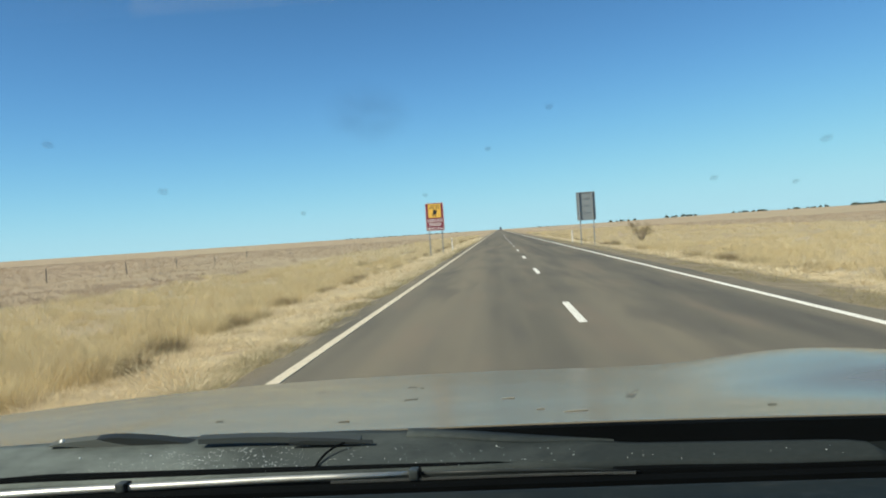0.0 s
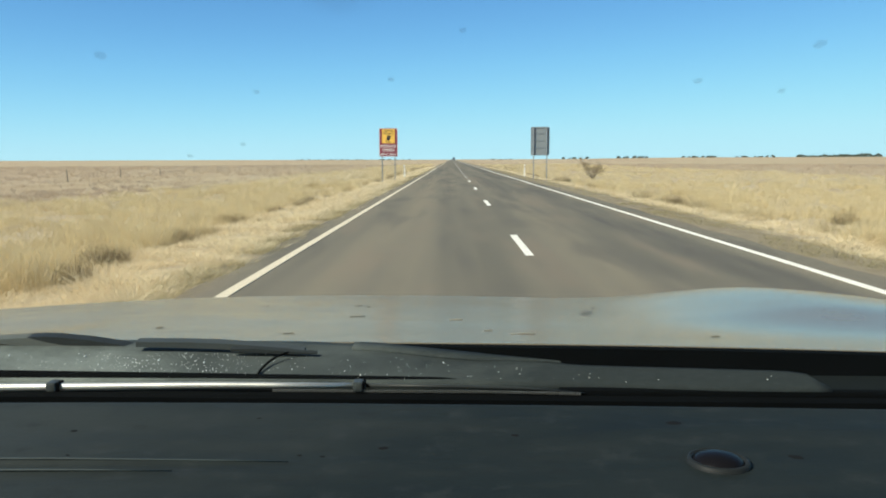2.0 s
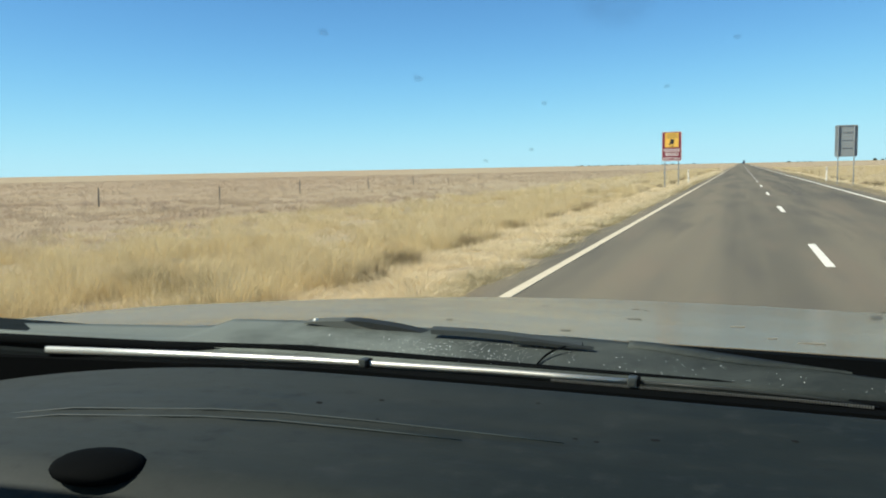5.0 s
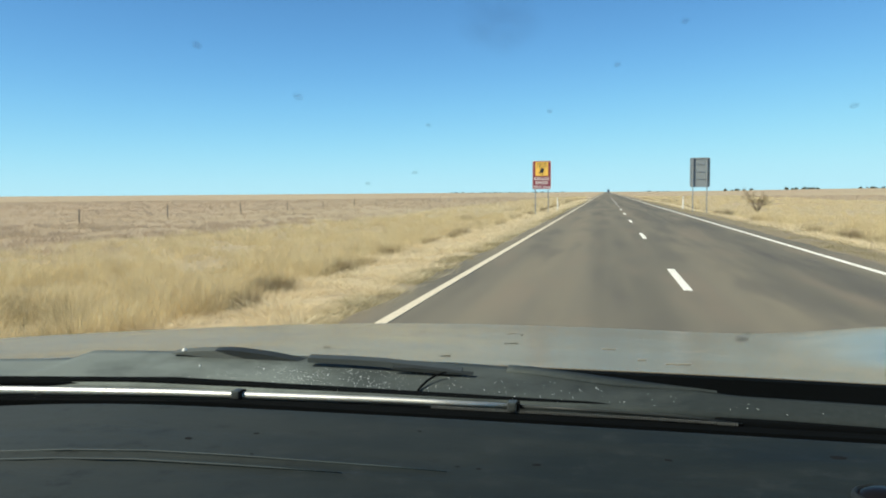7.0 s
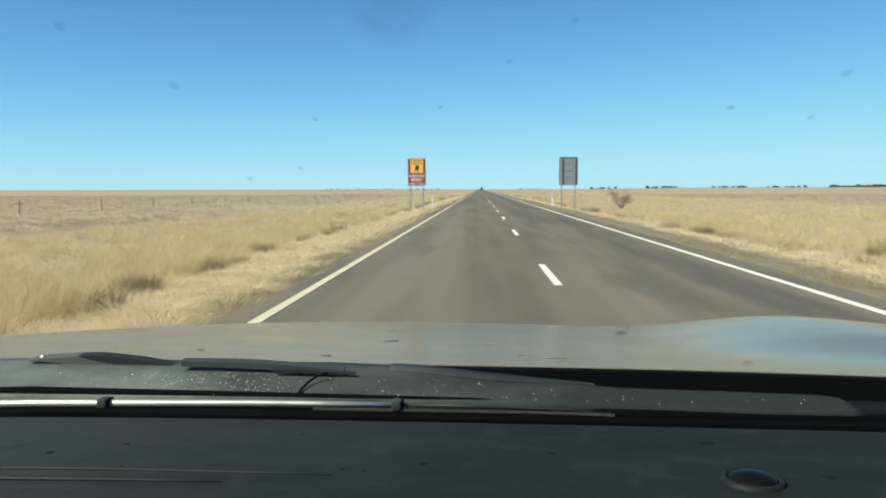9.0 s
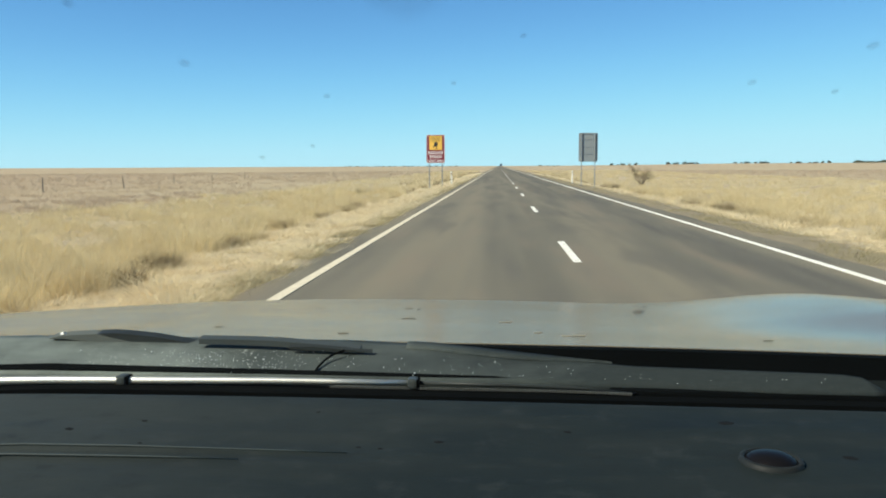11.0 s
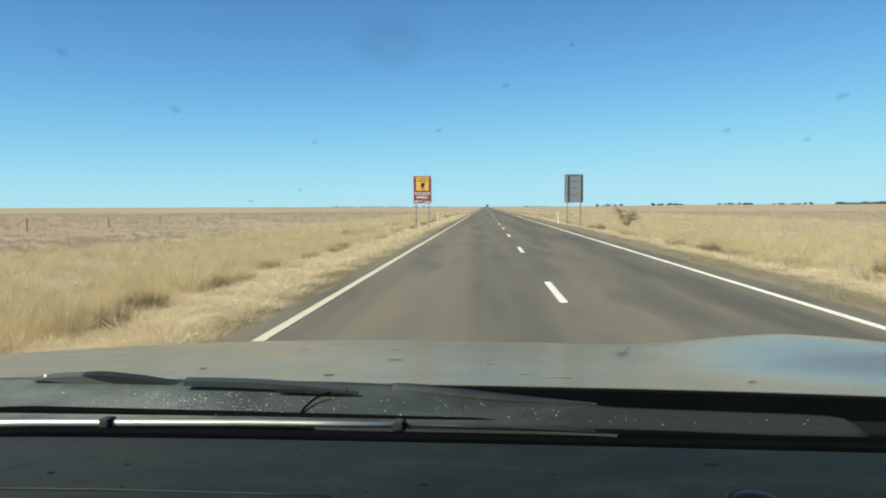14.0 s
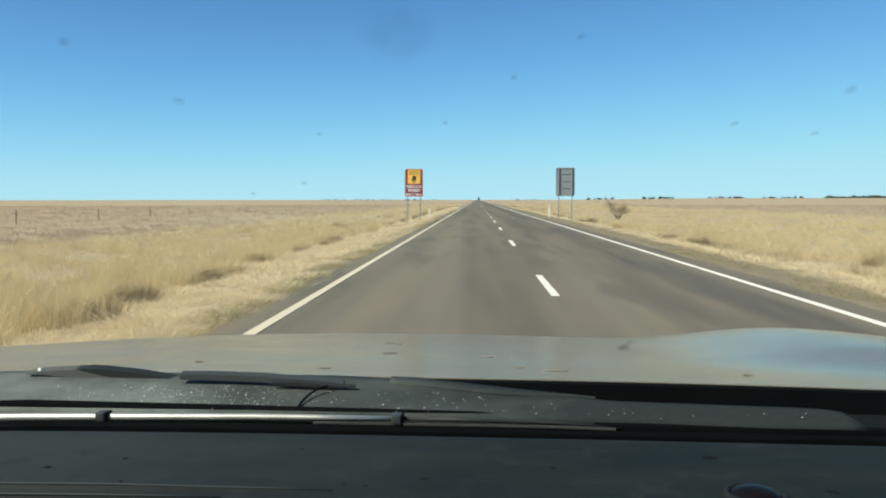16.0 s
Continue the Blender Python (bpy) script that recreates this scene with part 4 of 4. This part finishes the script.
    part("arm", arm([(-0.4841, 0.927, -0.2034, 0.0060), (-0.4691, 0.927, -0.2024, 0.0090), (-0.4523, 0.927, -0.2027, 0.0100), (-0.4120, 0.927, -0.2062, 0.0085),
                     (-0.3786, 0.927, -0.2112, 0.0050), (-0.3652, 0.927, -0.2139, 0.0010)], 0.007), M_ARMDARK, wiper, "black curved wiper arm")
    # the arm's lit left hump, its brightness put into a paler grey
    part("arm_lit_end", arm([(-0.5438, 0.927, -0.2095, 0.0008), (-0.5263, 0.927, -0.2065, 0.0037), (-0.5065, 0.927, -0.2048, 0.0070), (-0.4842, 0.927, -0.2036, 0.0098), (-0.4635, 0.927, -0.2091, 0.0060), (-0.4429, 0.927, -0.2127, 0.0020)], 0.0085), M_ARMLIT, wiper, "left end of the wiper arm, painted pale as if lit")
    part("arm", arm([(-0.3512, 0.905, -0.2028, 0.0060), (-0.30, 0.905, -0.2026, 0.0066), (-0.2571, 0.903, -0.2030, 0.0068), (-0.1926, 0.898, -0.2060, 0.0058), (-0.160, 0.895, -0.2084, 0.003)], 0.006), M_ARM, wiper, "slate grey wiper arm")
    part("arm_joint", arm([(-0.241, 0.888, -0.2070, 0.0025), (-0.2155, 0.888, -0.2062, 0.0046), (-0.1837, 0.888, -0.2084, 0.0034), (-0.1456, 0.888, -0.2112, 0.0006)], 0.003), M_ARMDARK, wiper, "black joint of the wiper arm")
    bm = bmesh.new()
    tube(bm, [(-0.176, 0.880, E - 0.2085), (-0.1862, 0.868, E - 0.2103), (-0.1925, 0.855, E - 0.2133), (-0.1962, 0.838, E - 0.2166), (-0.197, 0.824, E - 0.2190)], 0.0013, 8)
    part("washer_hose", bm, M_RUBBER, car, "thin black washer hose", smooth=True)
    bm = bmesh.new()
    bmesh.ops.create_icosphere(bm, subdivisions=2, radius=0.004)
    screw = part("screw", bm, M_CHROME, cowl, "bright screw head")
    screw.location = (-0.530, 0.927, E - 0.2070)

    # windscreen: 5 mm glass that leans back, open to the roof
    slope = (0.26 + 0.236) / (0.775 - 0.13)

    def glass_z(y):
        return E - 0.236 + (0.775 - y) * slope

    bm = shell(bmesh.new(), lambda x, y: (x, y, glass_z(y)), [MID - 0.94, MID, MID + 1.20], [0.775, 0.13], 0.006)
    screen = part("windscreen", bm, M_GLASS, car, "dusty windscreen glass with dried splats")
    screen.visible_shadow = False
    # dried splats on the glass, at bearings from the driver's eye
    lean = Matrix.Rotation(-math.atan(slope), 4, "X")
    for a, b, size, dark in ((-0.400, 0.130, 0.0050, 1), (0.430, 0.146, 0.0050, 1), (0.172, -0.1755, 0.0058, 1), (0.179, -0.169, 0.0026, 1), (-0.302, 0.014, 0.0032, 1), (-0.238, 0.028, 0.0030, 1), (0.293, 0.104, 0.0038, 1),
                             (0.084, -0.029, 0.0060, 0), (0.291, -0.097, 0.0050, 0), (-0.548, 0.204, 0.0050, 1), (0.390, 0.093, 0.0034, 1), (-0.220, 0.089, 0.0030, 1), (0.253, -0.076, 0.0070, 0),
                             (-0.063, 0.104, 0.0028, 1), (0.10, 0.21, 0.0032, 1), (-0.128, 0.216, 0.022, 2), (-0.02, -0.012, 0.004, 0), (0.02, 0.16, 0.003, 1)):
        y = (0.775 * slope - 0.236) / (b + slope)
        bm = bmesh.new()
        bmesh.ops.create_circle(bm, cap_ends=True, segments=14, radius=1.0)
        for v in bm.verts:
            v.co.y *= 1.25
        dirt = part("splat", bm, M_SMUDGE if dark == 2 else (M_SPLAT if b < -0.1 else M_FAINT) if dark else M_FLECK, screen, "faint finger smudge" if dark == 2 else "dried dark insect splat" if dark else "pale dust fleck")
        dirt.matrix_basis = Matrix.Translation(((a - 0.005) * y * 0.98, y * 0.98, E + (b - 0.006) * y * 0.98)) @ lean @ Matrix.Scale(size * (0.75 if dark == 1 and b > -0.1 else 1), 4)
        dirt.visible_shadow = False

    # dashboard
    def line_y(x):
        return 0.6018 + 0.01 * x - 0.11 * max(0, -0.38 - x)

    def dash_f(x, y):
        z = -0.2203 - 0.004 * smooth_step(0.74, 0.60, y) - 0.02 * max(0, (y - 0.735) / 0.02) - 0.02 * max(0, -0.1 - x) ** 2 - 0.17 * max(0, -0.42 - x) ** 2 - 0.008 * max(0, x) ** 2
        z += 0.0025 * (math.exp(-((y - line_y(x)) / 0.0035) ** 2) + 0.7 * math.exp(-((y - line_y(x) + 0.0205) / 0.0035) ** 2)) * (1 - smooth_step(-0.28, -0.08, x))
        z += 0.003 * smooth_step(0.0, 0.3, x) * (1 - smooth_step(0.66, 0.72, y))
        z -= 2.2 * max(0, 0.46 - y) ** 1.5
        return (x, y, E + z)

    ys = [0.30 + 0.01 * k for k in range(29)] + [0.585 + 0.003 * k for k in range(13)] + [0.63 + 0.01 * k for k in range(11)] + [0.735, 0.742, 0.748, 0.754]
    bm = shell(bmesh.new(), dash_f, [MID - 0.96 + 2.28 * i / 60 for i in range(61)], ys, 0.05)
    dash = part("dashboard", bm, M_DASH, car, "dark slate grey vinyl dashboard top", smooth=True)
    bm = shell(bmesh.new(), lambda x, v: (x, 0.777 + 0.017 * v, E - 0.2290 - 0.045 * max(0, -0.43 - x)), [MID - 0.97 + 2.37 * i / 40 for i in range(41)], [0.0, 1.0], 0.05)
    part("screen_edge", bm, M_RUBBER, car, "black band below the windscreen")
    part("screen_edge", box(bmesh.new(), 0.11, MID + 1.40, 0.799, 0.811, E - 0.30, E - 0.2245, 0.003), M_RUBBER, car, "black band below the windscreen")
    # light sensor: dark lens in a bright ring
    sx, sy = 0.2026, 0.6026
    sz = dash_f(sx, sy)[2]
    bm = bmesh.new()
    ring = [bm.verts.new((sx + math.cos(a) * r, sy + math.sin(a) * r, sz + h)) for r, h in ((0.0236, -0.001), (0.0228, 0.003), (0.0203, 0.0040), (0.0188, 0.002)) for a in (2 * math.pi * k / 28 for k in range(28))]
    for j in range(3):
        for k in range(28):
            bm.faces.new((ring[j * 28 + k], ring[j * 28 + (k + 1) % 28], ring[(j + 1) * 28 + (k + 1) % 28], ring[(j + 1) * 28 + k]))
    sensor = part("sensor_ring", bm, M_RING, dash, "dark ring of the light sensor", smooth=True)
    bm = bmesh.new()
    bmesh.ops.create_uvsphere(bm, u_segments=24, v_segments=12, radius=0.0192)
    for v in bm.verts:
        v.co = Vector((sx + v.co.x, sy + v.co.y, sz + v.co.z * 0.42))
    part("sensor_lens", bm, M_DARKGLASS, dash, "smoked dome of the light sensor", smooth=True)
    bm = bmesh.new()
    bmesh.ops.create_uvsphere(bm, u_segments=20, v_segments=10, radius=0.031)
    for v in bm.verts:
        v.co = Vector((-0.455 + v.co.x * 1.3, 0.45 + v.co.y, dash_f(-0.455, 0.45)[2] + v.co.z * 0.35))
    part("vent_cap", bm, M_RUBBER, dash, "black rounded cap on the dashboard", smooth=True)
    # two moulded lines over the middle of the dashboard, highlights painted as paler vinyl
    for down, x1 in ((0.0, -0.12), (0.0205, -0.20)):
        bm = bmesh.new()
        tube(bm, [(x, line_y(x) - down, dash_f(x, line_y(x) - down)[2] + 0.0004) for x in (-1.2, -0.9, -0.6, -0.45, -0.38, -0.3, x1 - 0.05, x1)], [0.0013, 0.0013, 0.0013, 0.0012, 0.0012, 0.0011, 0.0008, 0.0003], 6)
        part("moulded_line", bm, M_RIDGE, dash, "moulded line with its highlight painted pale", smooth=True)
    # small dark crumbs on the vinyl
    bm = bmesh.new()
    bmesh.ops.create_icosphere(bm, subdivisions=1, radius=0.003)
    crumb = part("crumb", bm, M_CRUMB, dash)
    for k, (x, y, size) in enumerate(((-0.367, 0.642, 1.5), (-0.311, 0.664, 1.1), (-0.164, 0.694, 0.8), (-0.096, 0.613, 0.8), (-0.051, 0.631, 1.4), (0.055, 0.660, 1.2), (0.193, 0.689, 2.4), (0.2655, 0.615, 2.0), (-0.114, 0.615, 0.8), (-0.292, 0.613, 0.7))):
        ob = crumb if k == 0 else new("crumb", crumb.data)
        ob.parent = dash
        ob.location = dash_f(x, y)
        ob.scale = (size * 1.1, size * 0.75, 0.12)
        ob.rotation_euler = (0, 0, -0.5 + (k * 1.3) % 0.9)

    # plain shell round the cabin
    for sx_ in (-1, 1):
        x0, x1 = (MID + 1.36, MID + 1.41) if sx_ > 0 else (MID - 0.99, MID - 1.04)
        top_x, foot_x = (MID + 1.12, MID + 1.36) if sx_ > 0 else (MID - 0.78, MID - 0.98)
        a, b = min(x0, x1), max(x0, x1)
        part("side_panel", box(bmesh.new(), a, b, -2.6, 2.55, 0.14, E - 0.62, 0.02), M_PAINT, car)
        part("door_top", box(bmesh.new(), a, b, -2.6, 0.80, E - 0.61, E - 0.24, 0.015), M_PAINT, car)
        bm = bmesh.new()
        tube(bm, [(foot_x, 0.80, E - 0.24), (top_x, 0.12, E + 0.26)], 0.035, 8)
        part("pillar", bm, M_LINING, car)
        for y in (-0.9, -2.45):
            bm = bmesh.new()
            tube(bm, [(foot_x, y, E - 0.24), (top_x, y, E + 0.27)], 0.05, 8)
            part("pillar", bm, M_LINING, car)
        for y in (1.55, -1.65):
            bm = bmesh.new()
            wx = foot_x - sx_ * 0.10
            tube(bm, [(wx - sx_ * 0.22, y, 0.13), (wx - sx_ * 0.20, y, 0.13), (wx - sx_ * 0.02, y, 0.13), (wx, y, 0.13)], [0.41, 0.46, 0.46, 0.41], 24)
            part("wheel", bm, M_TYRE, car, "black tyre")
    part("roof", shell(bmesh.new(), lambda x, y: (x, y, E + 0.31 - 0.05 * ((x - MID - 0.17) / 1.02) ** 2), [MID - 0.85 + 0.17 * i for i in range(-1, 13)], [-2.5, -1.6, -0.7, -0.1, 0.05, 0.135], 0.04), M_LINING, car)
    part("tailgate", box(bmesh.new(), MID - 0.98, MID + 1.35, -2.62, -2.56, 0.2, E - 0.2, 0.02), M_PAINT, car)
    part("front_panel", box(bmesh.new(), MID - 0.98, MID + 1.35, 2.60, 2.68, 0.15, E - 0.60, 0.02), M_PAINT, car)
    part("cabin_floor", box(bmesh.new(), MID - 0.98, MID + 1.35, -2.5, 2.5, 0.15, 0.25), M_LINING, car)
    part("bulkhead", box(bmesh.new(), MID - 0.98, MID + 1.35, 0.40, 0.44, 0.26, E - 0.30), M_LINING, car)
    car.matrix_basis = Matrix.Translation((0, 0, E)) @ Matrix.Rotation(radians(0.5), 4, "Y") @ Matrix.Scale(0.8, 4) @ Matrix.Translation((0, 0, -E))
    tagged(car, "dusty grey-beige car seen from inside over dashboard and bonnet", "car")


build_ground()
build_road()
build_grass()
build_trees()
build_shrub()
build_warning_sign(-4.05, 52.0)
build_back_sign(5.70, 52.0)
build_guide_post(-3.6, 62.0, -2)
build_guide_post(5.6, 62.0, 1)
build_fence()
build_far_lorry()
build_car()
